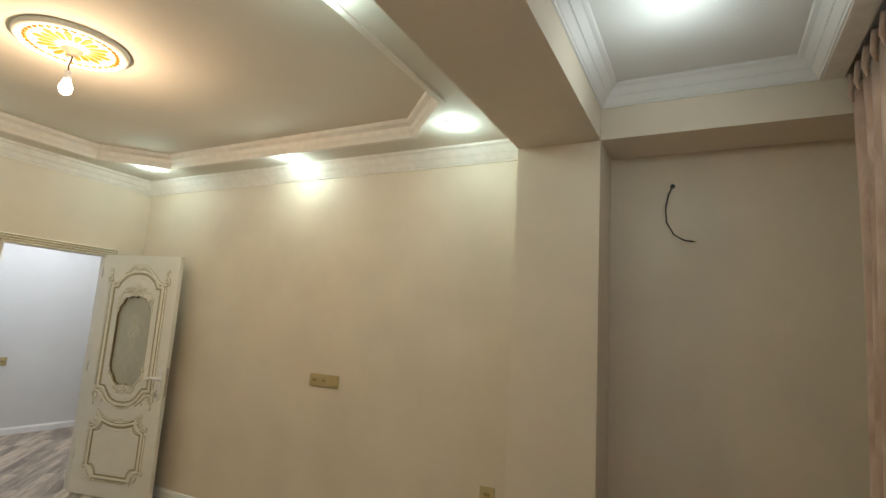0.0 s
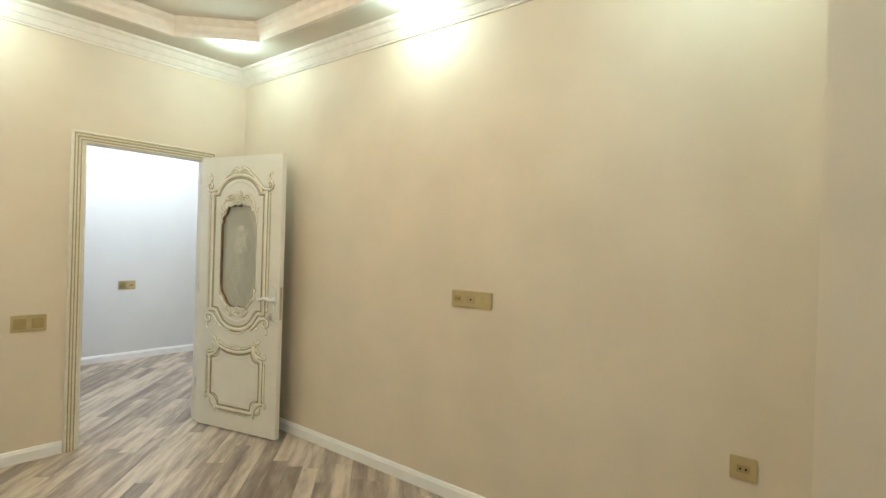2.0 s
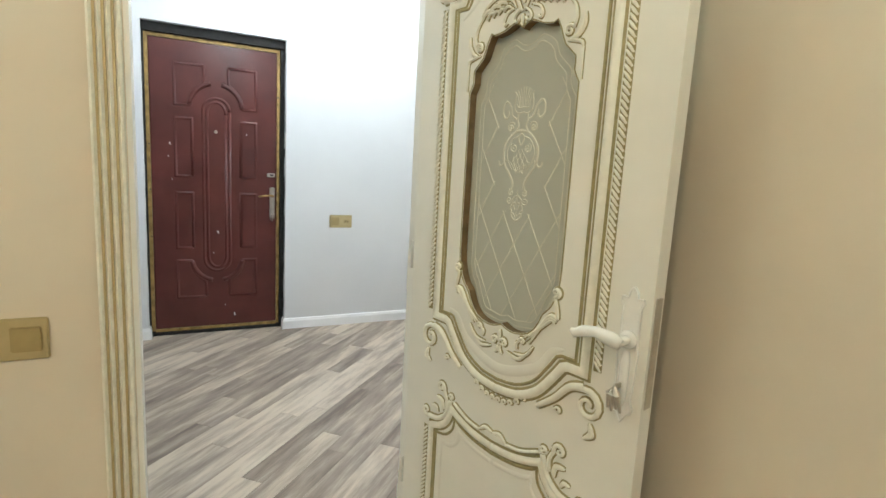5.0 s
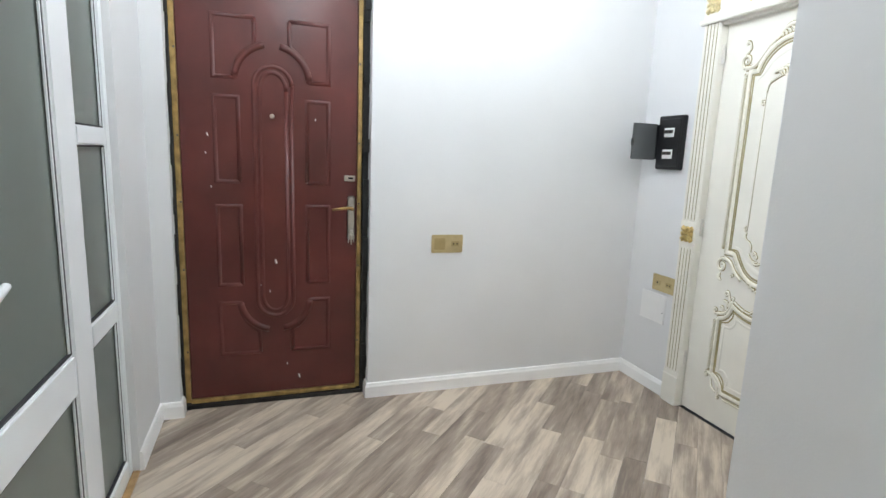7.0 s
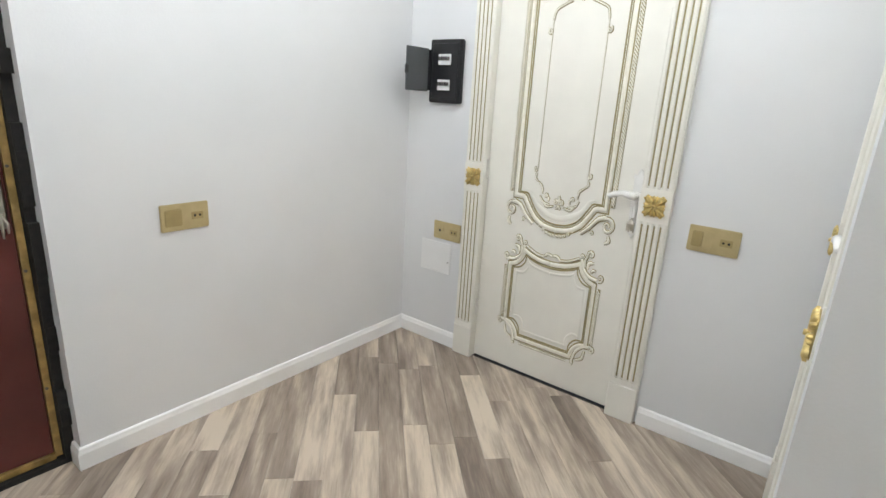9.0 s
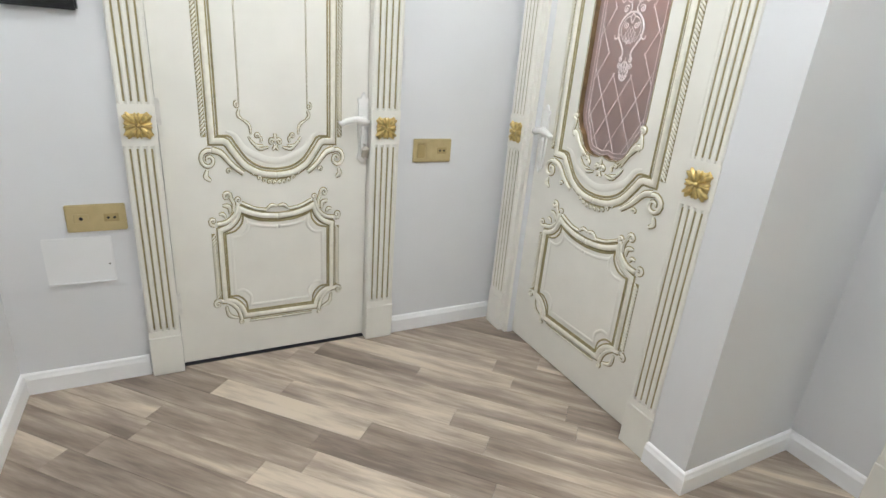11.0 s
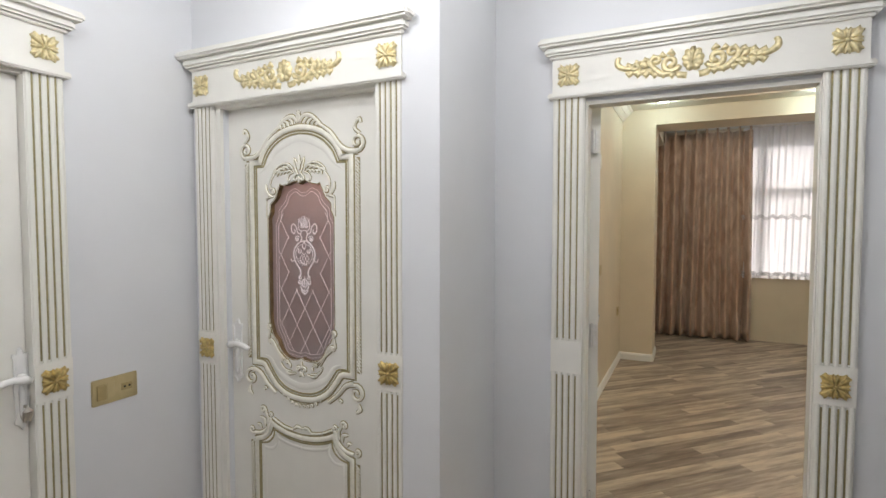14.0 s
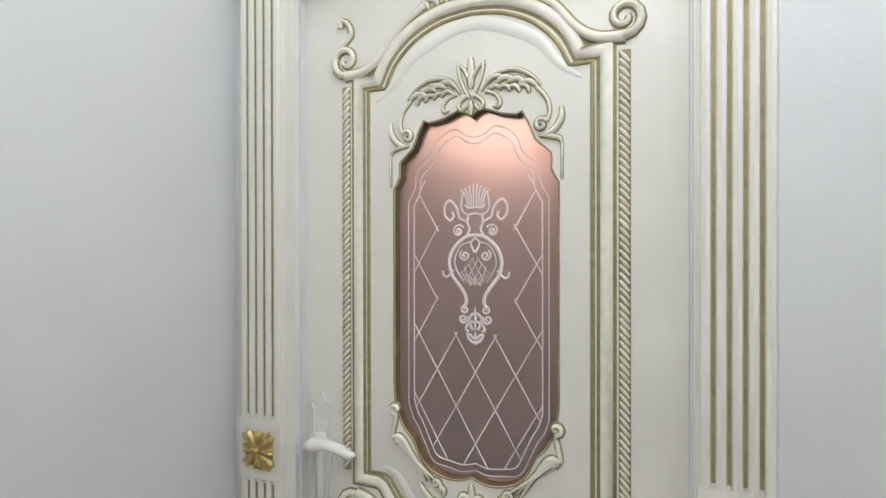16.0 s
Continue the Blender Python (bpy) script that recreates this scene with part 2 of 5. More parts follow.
def add_tube(bm, pts, radii, n=8):
    pts = [Vector(p) for p in pts]
    if not hasattr(radii, "__len__"):
        radii = [radii] * len(pts)
    rings = []
    for i, p in enumerate(pts):
        d = (pts[min(i + 1, len(pts) - 1)] - pts[max(i - 1, 0)]).normalized()
        side = d.cross(Vector((0.13, 0.31, 0.94))).normalized()
        up = d.cross(side)
        rings.append([bm.verts.new(p + radii[i] * (math.cos(k * 2 * math.pi / n) * side + math.sin(k * 2 * math.pi / n) * up)) for k in range(n)])
    for r, s in zip(rings, rings[1:]):
        for k in range(n):
            bm.faces.new((r[k], r[(k + 1) % n], s[(k + 1) % n], s[k]))
    bm.faces.new(rings[0][::-1])
    bm.faces.new(rings[-1])
    return bm


def sweep(bm, path, profile, closed=True):
    """Profile (out, up) swept with mitres along a level path whose left side is the room."""
    n, rings = len(path), []
    pts = [Vector((p[0], p[1])) for p in path]
    for i, p in enumerate(pts):
        a = (p - pts[i - 1]).normalized() if closed or i else None
        b = (pts[(i + 1) % n] - p).normalized() if closed or i < n - 1 else None
        a, b = a or b, b or a
        na, nb = Vector((-a.y, a.x)), Vector((-b.y, b.x))
        nrm = (na + nb) / max(0.2, 1 + na.dot(nb))
        rings.append([bm.verts.new((p.x + nrm.x * o, p.y + nrm.y * o, z)) for o, z in profile])
    k = len(profile)
    for i in range(n if closed else n - 1):
        r, s = rings[i], rings[(i + 1) % n]
        for j in range(k):
            bm.faces.new((r[j], s[j], s[(j + 1) % k], r[(j + 1) % k]))
    if not closed:
        bm.faces.new(rings[0])
        bm.faces.new(rings[-1][::-1])
    return bm


# ---- carved ornament: strokes on a face; u to the right, v up, the face looks to -y ----
def stroke(bm, pts, half, high, base=0.0):
    """A rounded ridge along a line; half is its half width, one number or one a point."""
    n = len(pts)
    half = half if hasattr(half, "__len__") else [half] * n
    rings = []
    for i, (u, v) in enumerate(pts):
        a, b = pts[max(i - 1, 0)], pts[min(i + 1, n - 1)]
        la, lb = math.hypot(u - a[0], v - a[1]) or 1, math.hypot(b[0] - u, b[1] - v) or 1
        du, dv = (u - a[0]) / la + (b[0] - u) / lb, (v - a[1]) / la + (b[1] - v) / lb
        length = math.hypot(du, dv) or 1
        nu, nv = -dv / length, du / length
        # keeps the width at a corner
        if 0 < i < n - 1:
            eu, ev = u - a[0], v - a[1]
            el = math.hypot(eu, ev) or 1
            c = max(0.5, abs(nu * -ev / el + nv * eu / el))
        else:
            c = 1
        w, h = half[i] / c, high * min(1, half[i] / max(half) + 0.25)
        rings.append([bm.verts.new((u + nu * w * k, -(base + h * up), v + nv * w * k)) for k, up in ((-1, 0), (-0.68, 0.75), (0, 1), (0.68, 0.75), (1, 0))])
    for r, s in zip(rings, rings[1:]):
        for k in range(4):
            bm.faces.new((r[k], s[k], s[k + 1], r[k + 1]))
    bm.faces.new(rings[0])
    bm.faces.new(rings[-1][::-1])


def smooth_line(pts, steps=6):
    """A soft curve through the given points."""
    out, n = [], len(pts)
    for i in range(n - 1):
        p0, p1, p2, p3 = pts[max(i - 1, 0)], pts[i], pts[i + 1], pts[min(i + 2, n - 1)]
        for k in range(steps):
            t = k / steps
            out.append(tuple(0.5 * (2 * b + (c - a) * t + (2 * a - 5 * b + 4 * c - d) * t * t + (3 * b - a - 3 * c + d) * t ** 3) for a, b, c, d in zip(p0, p1, p2, p3)))
    return out + [pts[-1]]


def spiral(cu, cv, r, a0, turns, n=18, end=0.15):
    return [(cu + r * (1 - (1 - end) * k / n) * math.cos(radians(a0) + turns * 2 * math.pi * k / n),
             cv + r * (1 - (1 - end) * k / n) * math.sin(radians(a0) + turns * 2 * math.pi * k / n)) for k in range(n + 1)]


def taper(n, w, a=0.25, b=0.25):
    """Half widths of a leaf: thin at both ends."""
    return [w * max(0.12, math.sin(math.pi * min(1, (k + 0.6) / (n + 0.2))) ** 0.7) for k in range(n)]


class Carving:
    """Cream ridges with a gold line round each."""

    def __init__(self):
        self.cream, self.gold = bmesh.new(), bmesh.new()

    def line(self, pts, w, h=0.009, edge=0.0035, both=True, base=0.0):
        for s in ((1, -1) if both else (1,)):
            q = [(s * u, v) for u, v in pts]
            ww = w if hasattr(w, "__len__") else [w] * len(q)
            stroke(self.gold, q, [x + edge for x in ww], h * 0.35, base)
            stroke(self.cream, q, ww, h, base)

    def leaf(self, a, b, bend, w, h=0.008, both=True):
        mu, mv = (a[0] + b[0]) / 2, (a[1] + b[1]) / 2
        du, dv = b[0] - a[0], b[1] - a[1]
        pts = smooth_line([a, (mu - dv * bend, mv + du * bend), b], 5)
        self.line(pts, taper(len(pts), w), h, 0.0028, both)

    def curl(self, cu, cv, r, a0, turns, w, h=0.009, both=True):
        pts = spiral(cu, cv, r, a0, turns)
        self.line(pts, [w * (1 - 0.5 * k / len(pts)) for k in range(len(pts))], h, 0.003, both)


def rope(u, v0, v1, pitch=0.0135, w=0.0082):
    bm = bmesh.new()
    n = round((v1 - v0) / pitch)
    lean = -1.2 if u > 0 else 1.2
    for k in range(n):
        v = v0 + (k + 0.5) * (v1 - v0) / n
        stroke(bm, [(u - w, v - w * lean), (u, v), (u + w, v + w * lean)], [0.0022, 0.0042, 0.0022], 0.007)
    return bm


GLASS_HALF = [(0, 0.95), (0.022, 0.941), (0.05, 0.939), (0.09, 0.951), (0.115, 0.98), (0.128, 1.008), (0.146, 1.026), (0.158, 1.048), (0.168, 1.08), (0.171, 1.12),
              (0.171, 1.53), (0.157, 1.556), (0.157, 1.585), (0.128, 1.612), (0.114, 1.646), (0.102, 1.668), (0.092, 1.663), (0.06, 1.668), (0.028, 1.681), (0.012, 1.676), (0, 1.667)]


def glass_outline(inset=0.0):
    k = 1 - inset / 0.171
    kv = 1 - inset / 0.37
    half = [(u * k, 1.31 + (v - 1.31) * kv) for u, v in smooth_line(GLASS_HALF[:10], 2) + smooth_line(GLASS_HALF[10:16], 2) + smooth_line(GLASS_HALF[16:], 2)]
    return half + [(-u, v) for u, v in half[-2:0:-1]]


def inside(u, v, poly):
    hit = False
    for (a, b), (c, d) in zip(poly, poly[1:] + poly[:1]):
        if (b > v) != (d > v) and u < (c - a) * (v - b) / (d - b) + a:
            hit = not hit
    return hit


def leaf_slab(w, h, thick, hole):
    bm = bmesh.new()
    loops = [[(-w, 0.008), (w, 0.008), (w, h), (-w, h)]] + ([hole] if hole else [])
    edges = []
    for loop in loops:
        vs = [bm.verts.new((u, 0, v)) for u, v in loop]
        edges += [bm.edges.new((a, b)) for a, b in zip(vs, vs[1:] + vs[:1])]
    r = bmesh.ops.triangle_fill(bm, edges=edges, use_beauty=True, normal=(0, -1, 0))
    faces = [g for g in r["geom"] if isinstance(g, bmesh.types.BMFace)]
    ex = bmesh.ops.extrude_face_region(bm, geom=faces)
    bmesh.ops.translate(bm, vec=(0, thick, 0), verts=[g for g in ex["geom"] if isinstance(g, bmesh.types.BMVert)])
    return bm


ETCH_HALF = [(0, 0.954), (0.028, 0.947), (0.06, 0.951), (0.092, 0.959), (0.11, 0.99), (0.128, 1.028), (0.14, 1.046), (0.15, 1.076),
             (0.15, 1.505), (0.134, 1.535), (0.13, 1.567), (0.098, 1.598), (0.082, 1.632), (0.046, 1.652), (0.02, 1.638), (0, 1.633)]


def etching(bm):
    """Double scalloped border, a trellis of lines and an urn with scrolls, standing a hair proud of the pane."""
    full = None
    for k, w in ((1.0, 0.0011), (0.915, 0.0014)):
        half = [(u * k, 1.295 + (v - 1.295) * (0.96 + 0.04 * (k == 1.0))) for u, v in smooth_line(ETCH_HALF[:8], 4) + smooth_line(ETCH_HALF[8:], 4)]
        full = half + [(-u, v) for u, v in half[-2:0:-1]]
        stroke(bm, full + full[:1], w, 0.001)
    for s in (1, -1):
        for k in range(-9, 10):
            run = []
            for j in range(0, 151):
                v = 0.95 + j * 0.004
                u = s * (v - 1.154) * 0.571 + k * 0.084
                clear = abs(u) < 0.08 and v > 1.236
                if inside(u, v, full) and not clear and v < 1.552:
                    run.append((u, v))
                    continue
                if len(run) > 5:
                    stroke(bm, [run[0], run[-1]], 0.0014, 0.001)
                run = []
            if len(run) > 5:
                stroke(bm, [run[0], run[-1]], 0.0014, 0.001)
    for s in (1, -1):
        def mark(pts, w):
            stroke(bm, [(s * u, v) for u, v in pts], w, 0.001)
        # crown of feathers
        for k in range(4):
            mark(smooth_line([(0.003 + 0.004 * k, 1.492), (0.003 + 0.006 * k, 1.515), (0.004 + 0.009 * k, 1.538 - 0.004 * k)], 4), 0.0016)
        mark(smooth_line([(0.0, 1.478), (0.018, 1.476), (0.03, 1.49), (0.026, 1.52)], 4), 0.002)
        mark(smooth_line([(0.0, 1.49), (0.016, 1.489), (0.022, 1.497)], 4), 0.0018)
        # collar and side scrolls
        mark(smooth_line([(0.014, 1.476), (0.017, 1.46), (0.012, 1.445), (0.02, 1.43)], 5), 0.0026)
        mark(smooth_line([(0.02, 1.462), (0.034, 1.47), (0.04, 1.49), (0.055, 1.505), (0.066, 1.495), (0.066, 1.475), (0.055, 1.464), (0.047, 1.472), (0.05, 1.482)], 5), 0.0026)
        mark(spiral(0.036, 1.442, 0.0135, 150, -1.5, 20, 0.1), 0.002)
        mark(spiral(0.036, 1.442, 0.0045, 0, 1.0, 8, 0.9), 0.0018)
        # pear-shaped body
        mark(smooth_line([(0.0, 1.433), (0.02, 1.43), (0.044, 1.41), (0.056, 1.382), (0.05, 1.352), (0.034, 1.33), (0.022, 1.312), (0.019, 1.296), (0.026, 1.284)], 6), 0.0036)
        mark(smooth_line([(0.008, 1.42), (0.03, 1.412), (0.044, 1.385), (0.04, 1.362), (0.024, 1.338)], 5), 0.0015)
        mark(smooth_line([(0.046, 1.362), (0.06, 1.348), (0.069, 1.35), (0.071, 1.36)], 5), 0.0024)
        mark(spiral(0.022, 1.392, 0.012, 60, -1.5, 18, 0.12), 0.002)
        mark(smooth_line([(0.0, 1.428), (0.009, 1.418), (0.005, 1.405), (0.0, 1.398)], 4), 0.0022)
        for k in range(4):
            mark([(-0.004 + 0.009 * k, 1.388 - 0.006 * k), (-0.026 + 0.012 * k, 1.358 - 0.009 * k)], 0.0009)
            mark([(0.004 + 0.009 * k, 1.346 + 0.004 * k), (-0.012 + 0.009 * k, 1.33 + 0.002 * k)], 0.0009)
        # pendant
        mark(spiral(0.022, 1.281, 0.009, 60, -1.3, 14, 0.15), 0.002)
        mark(spiral(0.026, 1.262, 0.0105, 150, 1.5, 18, 0.15), 0.0022)
        mark(smooth_line([(0.003, 1.275), (0.012, 1.266), (0.012, 1.254), (0.006, 1.24)], 4), 0.003)
        mark(smooth_line([(0.004, 1.258), (0.016, 1.25), (0.02, 1.24), (0.014, 1.236)], 4), 0.0026)
        mark(smooth_line([(0.0, 1.212), (0.012, 1.219), (0.017, 1.23), (0.01, 1.229), (0.004, 1.222)], 4), 0.0026)
    stroke(bm, [(0, 1.288), (0, 1.262), (0, 1.238)], [0.001, 0.0035, 0.001], 0.001)
    stroke(bm, [(0, 1.236), (0, 1.225), (0, 1.21)], [0.001, 0.0035, 0.001], 0.001)
    return bm


def carved_door(m, name, label, glass=None, etch=None, half=0.385, high=2.0, handle_side=-1, across=1.0, shift=0.0, lift=0.0, keys=False):
    door = empty(name, m)
    tagged(door, label, "door", kind="structure")
    part("leaf", leaf_slab(half, high, 0.04, [(u + shift, v + lift) for u, v in glass_outline()] if glass else None), IVORY, door)
    if glass:
        bm = bmesh.new()
        vs = [bm.verts.new((u, 0.024, v)) for u, v in glass_outline(-0.004)]
        ex = bmesh.ops.extrude_face_region(bm, geom=[bm.faces.new(vs)])
        bmesh.ops.translate(bm, vec=(0, 0.006, 0), verts=[g for g in ex["geom"] if isinstance(g, bmesh.types.BMVert)])
        pane = part("glass_pane", bm, glass, door, "frosted glass pane with an etched trellis")
        lines = etching(bmesh.new())
        bmesh.ops.translate(lines, vec=(0, 0.0238, 0), verts=lines.verts[:])
        part("etching", lines, etch, pane)
        wall, p = bmesh.new(), glass_outline(0.0006)
        front = [wall.verts.new((u, 0.001, v)) for u, v in p]
        rear = [wall.verts.new((u, 0.0236, v)) for u, v in p]
        for k in range(len(p)):
            wall.faces.new((front[k], front[(k + 1) % len(p)], rear[(k + 1) % len(p)], rear[k]))
        part("pane_reveal", wall, REVEAL, door, "brown-gold sides of the pane opening")
        rim = bmesh.new()
        p = glass_outline(-0.002)
        stroke(rim, p + p[:1], 0.0016, 0.0016)
        part("pane_rim", rim, PATINA, door, "gold line round the pane")
    # upper frame
    c = Carving()
    low = smooth_line([(0, 0.776), (0.07, 0.785), (0.13, 0.815), (0.172, 0.862), (0.2, 0.9)])
    top = smooth_line([(0.212, 1.765), (0.185, 1.815), (0.135, 1.86), (0.07, 1.888), (0, 1.897)])
    right = low + [(0.214, 0.906), (0.258, 0.906), (0.258, 1.3), (0.258, 1.765), (0.214, 1.765)] + top
    whole = right + [(-u, v) for u, v in right[-2::-1]]
    c.line(whole, 0.0125, 0.009, 0.005, both=False)
    part("upper_frame", c.cream, CREAM, door, smooth=True)
    part("upper_frame_gilding", c.gold, PATINA, door, "dull gold line")
    inner = [(u * 0.905, 1.335 + (v - 1.335) * 0.957) for u, v in whole]
    bm = bmesh.new()
    stroke(bm, inner, 0.0042, 0.0035)
    part("inner_gilding", bm, PATINA, door, "dull gold line")
    bm = bmesh.new()
    stroke(bm, smooth_line([(-0.2, 0.94), (-0.165, 0.925), (-0.12, 0.87), (0, 0.83), (0.12, 0.87), (0.165, 0.925), (0.2, 0.94)]), taper(37, 0.014), 0.0026)
    stroke(bm, smooth_line([(-0.215, 1.72), (-0.17, 1.755), (-0.12, 1.81), (0, 1.853), (0.12, 1.81), (0.17, 1.755), (0.215, 1.72)]), taper(37, 0.014), 0.0026)
    part("raised_ridge", bm, IVORY, door, smooth=True)
    for s in (1, -1):
        part("rope_moulding", rope(s * 0.289, 0.925, 1.755), CREAM, door, smooth=True)
        bm = bmesh.new()
        stroke(bm, [(s * 0.289, 0.92), (s * 0.289, 1.76)], 0.0105, 0.0022)
        part("rope_bed", bm, PATINA, door, "dull gold line")
    # crest, scrolls and leaves
    c = Carving()
    band = smooth_line([(0.1, 1.905), (0.16, 1.866), (0.205, 1.812), (0.245, 1.788), (0.291, 1.784)])
    c.line(band, [0.006 + 0.006 * k / len(band) for k in range(len(band))], 0.012)
    c.curl(0.288, 1.818, 0.034, -90, 1.35, 0.0075, 0.013)
    c.line(smooth_line([(0.3, 1.85), (0.276, 1.872), (0.284, 1.897), (0.3, 1.905), (0.303, 1.89)]), 0.0055)
    c.line(smooth_line([(0.008, 1.918), (0.03, 1.942), (0.07, 1.935), (0.115, 1.9)]), [0.004 + 0.005 * math.sin(math.pi * k / 18) for k in range(19)])
    for k in range(4):
        c.leaf((0.03 + 0.02 * k, 1.908 - 0.004 * k), (0.05 + 0.02 * k, 1.932 - 0.007 * k), 0.2, 0.006)
    c.leaf((0, 1.92), (0.012, 1.96), 0.3, 0.006)
    c.leaf((0, 1.915), (0, 1.965), 0, 0.005, both=False)
    part("top_crest", c.cream, CREAM, door, smooth=True)
    part("top_crest_gilding", c.gold, PATINA, door, "dull gold line")
    c = Carving()
    c.curl(0.276, 0.838, 0.036, 110, -1.35, 0.0075, 0.012)
    c.line(smooth_line([(0.262, 0.874), (0.225, 0.862), (0.185, 0.82), (0.14, 0.785)]), [0.011 - 0.004 * k / 19 for k in range(19)], 0.012)
    c.leaf((0.285, 0.80), (0.272, 0.76), 0.3, 0.008)
    c.curl(0.287, 0.775, 0.012, 90, -0.9, 0.004)
    c.curl(0.2, 0.795, 0.01, 180, -0.9, 0.0035)
    for k in range(5):
        c.curl(0.012 + 0.021 * k, 0.747 + 0.0022 * k * k, 0.0085, 200, -0.85, 0.004, 0.007)
    part("apron_scroll", c.cream, CREAM, door, smooth=True)
    part("apron_scroll_gilding", c.gold, PATINA, door, "dull gold line")
    # ornament above and below the pane
    c = Carving()
    if glass:
        # tulip between two sprays of leaves
        c.line(smooth_line([(0.003, 1.705), (0.014, 1.725), (0.023, 1.75), (0.026, 1.772), (0.014, 1.762), (0.006, 1.745)], 4), 0.0028, 0.008, 0.002)
        c.leaf((0, 1.722), (0, 1.786), 0, 0.0075, both=False)
        c.leaf((0, 1.672), (0, 1.7), 0, 0.005, both=False)
        c.line(smooth_line([(0.005, 1.712), (0.02, 1.702), (0.026, 1.69), (0.018, 1.682), (0.01, 1.69)], 4), 0.0032, 0.008, 0.002)
        c.line(smooth_line([(0.022, 1.715), (0.045, 1.745), (0.085, 1.752), (0.118, 1.738), (0.14, 1.715)], 5), taper(21, 0.0042), 0.009, 0.002)
        for k in range(4):
            c.leaf((0.03 + 0.022 * k, 1.728 + 0.004 * k - 0.002 * k * k), (0.068 + 0.022 * k, 1.74 - 0.009 * k), 0.22, 0.0052)
            c.leaf((0.036 + 0.02 * k, 1.718), (0.064 + 0.018 * k, 1.714 - 0.004 * k), 0.3, 0.0038)
        c.line(smooth_line([(0.03, 1.716), (0.05, 1.708), (0.06, 1.692), (0.056, 1.682), (0.048, 1.687)], 4), 0.003, 0.007, 0.002)
        # arm down to the shoulder scroll
        c.line(smooth_line([(0.132, 1.712), (0.15, 1.69), (0.156, 1.665), (0.15, 1.645)], 5), 0.0032, 0.008, 0.002)
        c.curl(0.14, 1.64, 0.0125, 20, 1.35, 0.0042, 0.009)
        c.line(smooth_line([(0.178, 1.672), (0.177, 1.648), (0.163, 1.628), (0.14, 1.618)], 5), taper(16, 0.006), 0.009, 0.002)
        c.line(smooth_line([(0.136, 1.62), (0.158, 1.617), (0.174, 1.612), (0.178, 1.602)], 5), taper(16, 0.0045), 0.008, 0.002)
        c.line([(0.179, 1.602), (0.179, 1.535)], 0.0016, 0.005, 0.0016)
        # leaves cupping the foot of the pane
        c.curl(0.168, 1.068, 0.0115, -100, 1.2, 0.0055, 0.013)
        c.line(smooth_line([(0.165, 1.058), (0.172, 1.03), (0.178, 1.005)], 5), taper(11, 0.005), 0.01, 0.002)
        for k in range(3):
            c.line(smooth_line([(0.178 - 0.004 * k, 1.005 - 0.006 * k), (0.16, 1.012 - 0.006 * k), (0.14 - 0.006 * k, 0.992 - 0.01 * k), (0.098 - 0.01 * k, 0.925 + 0.004 * k)], 5), taper(16, 0.006 - 0.001 * k), 0.012, 0.002)
    if not glass:
        c.line([(0.142, 1.04), (0.142, 1.66)], 0.0014, 0.004, 0.0016)
        c.line(smooth_line([(0.142, 1.66), (0.13, 1.7), (0.09, 1.72), (0.05, 1.735)]), 0.003, 0.006)
        c.curl(0.15, 1.035, 0.011, 90, -1.1, 0.0035)
        c.leaf((0.142, 1.02), (0.135, 0.985), 0.3, 0.005)
        c.leaf((0.135, 0.985), (0.1, 0.93), -0.2, 0.004)
        c.curl(0.15, 1.62, 0.013, 60, -1.1, 0.004)
        c.leaf((0, 1.73), (0, 1.79), 0, 0.01, both=False)
        for k in range(4):
            c.leaf((0.02 + 0.014 * k, 1.74 - 0.003 * k), (0.05 + 0.02 * k, 1.77 - 0.009 * k), 0.25, 0.006)
    # three-lobed flower with curling sprays
    c.leaf((0, 0.9), (0, 0.935), 0, 0.0062, both=False)
    c.curl(0.016, 0.903, 0.0115, 160, -1.2, 0.0042, 0.009)
    c.leaf((0.004, 0.893), (0.014, 0.872), -0.2, 0.005)
    c.leaf((0.028, 0.884), (0.098, 0.905), -0.25, 0.0052)
    c.leaf((0.05, 0.888), (0.112, 0.922), -0.2, 0.0042)
    c.curl(0.076, 0.925, 0.0095, 200, -1.2, 0.0038, 0.008)
    c.leaf((0.062, 0.9), (0.07, 0.925), 0.3, 0.004)
    part("pane_ornament", c.cream, CREAM, door, smooth=True)
    part("pane_ornament_gilding", c.gold, PATINA, door, "dull gold line")
    # lower panel
    c = Carving()

    def ring(k):
        a = smooth_line([(0, 0.612 - k), (0.07, 0.618 - k), (0.13, 0.634 - k), (0.165 - k * 0.6, 0.65 - k * 1.1)], 4)
        b = smooth_line([(0.165 - k * 0.6, 0.65 - k * 1.1), (0.18 - k, 0.612 - k), (0.21 - k, 0.582 - k), (0.252 - k, 0.566 - k * 0.7)], 4)
        d = smooth_line([(0.252 - k, 0.27 + k * 0.7), (0.214 - k, 0.262 + k), (0.182 - k, 0.232 + k), (0.168 - k * 0.6, 0.192 + k)], 4)
        r = a + b[1:] + d + [(0, 0.192 + k)]
        return r + [(-u, v) for u, v in r[-2::-1]]

    c.line(ring(0), 0.0115, 0.009, 0.005, both=False)
    part("lower_frame", c.cream, CREAM, door, smooth=True)
    part("lower_frame_gilding", c.gold, PATINA, door, "dull gold line")
    bm = bmesh.new()
    stroke(bm, ring(0.021), 0.004, 0.003)
    part("lower_inner_gilding", bm, PATINA, door, "dull gold line")
    bm = bmesh.new()
    stroke(bm, ring(0.045), 0.007, 0.0026)
    part("raised_panel_edge", bm, IVORY, door, smooth=True)
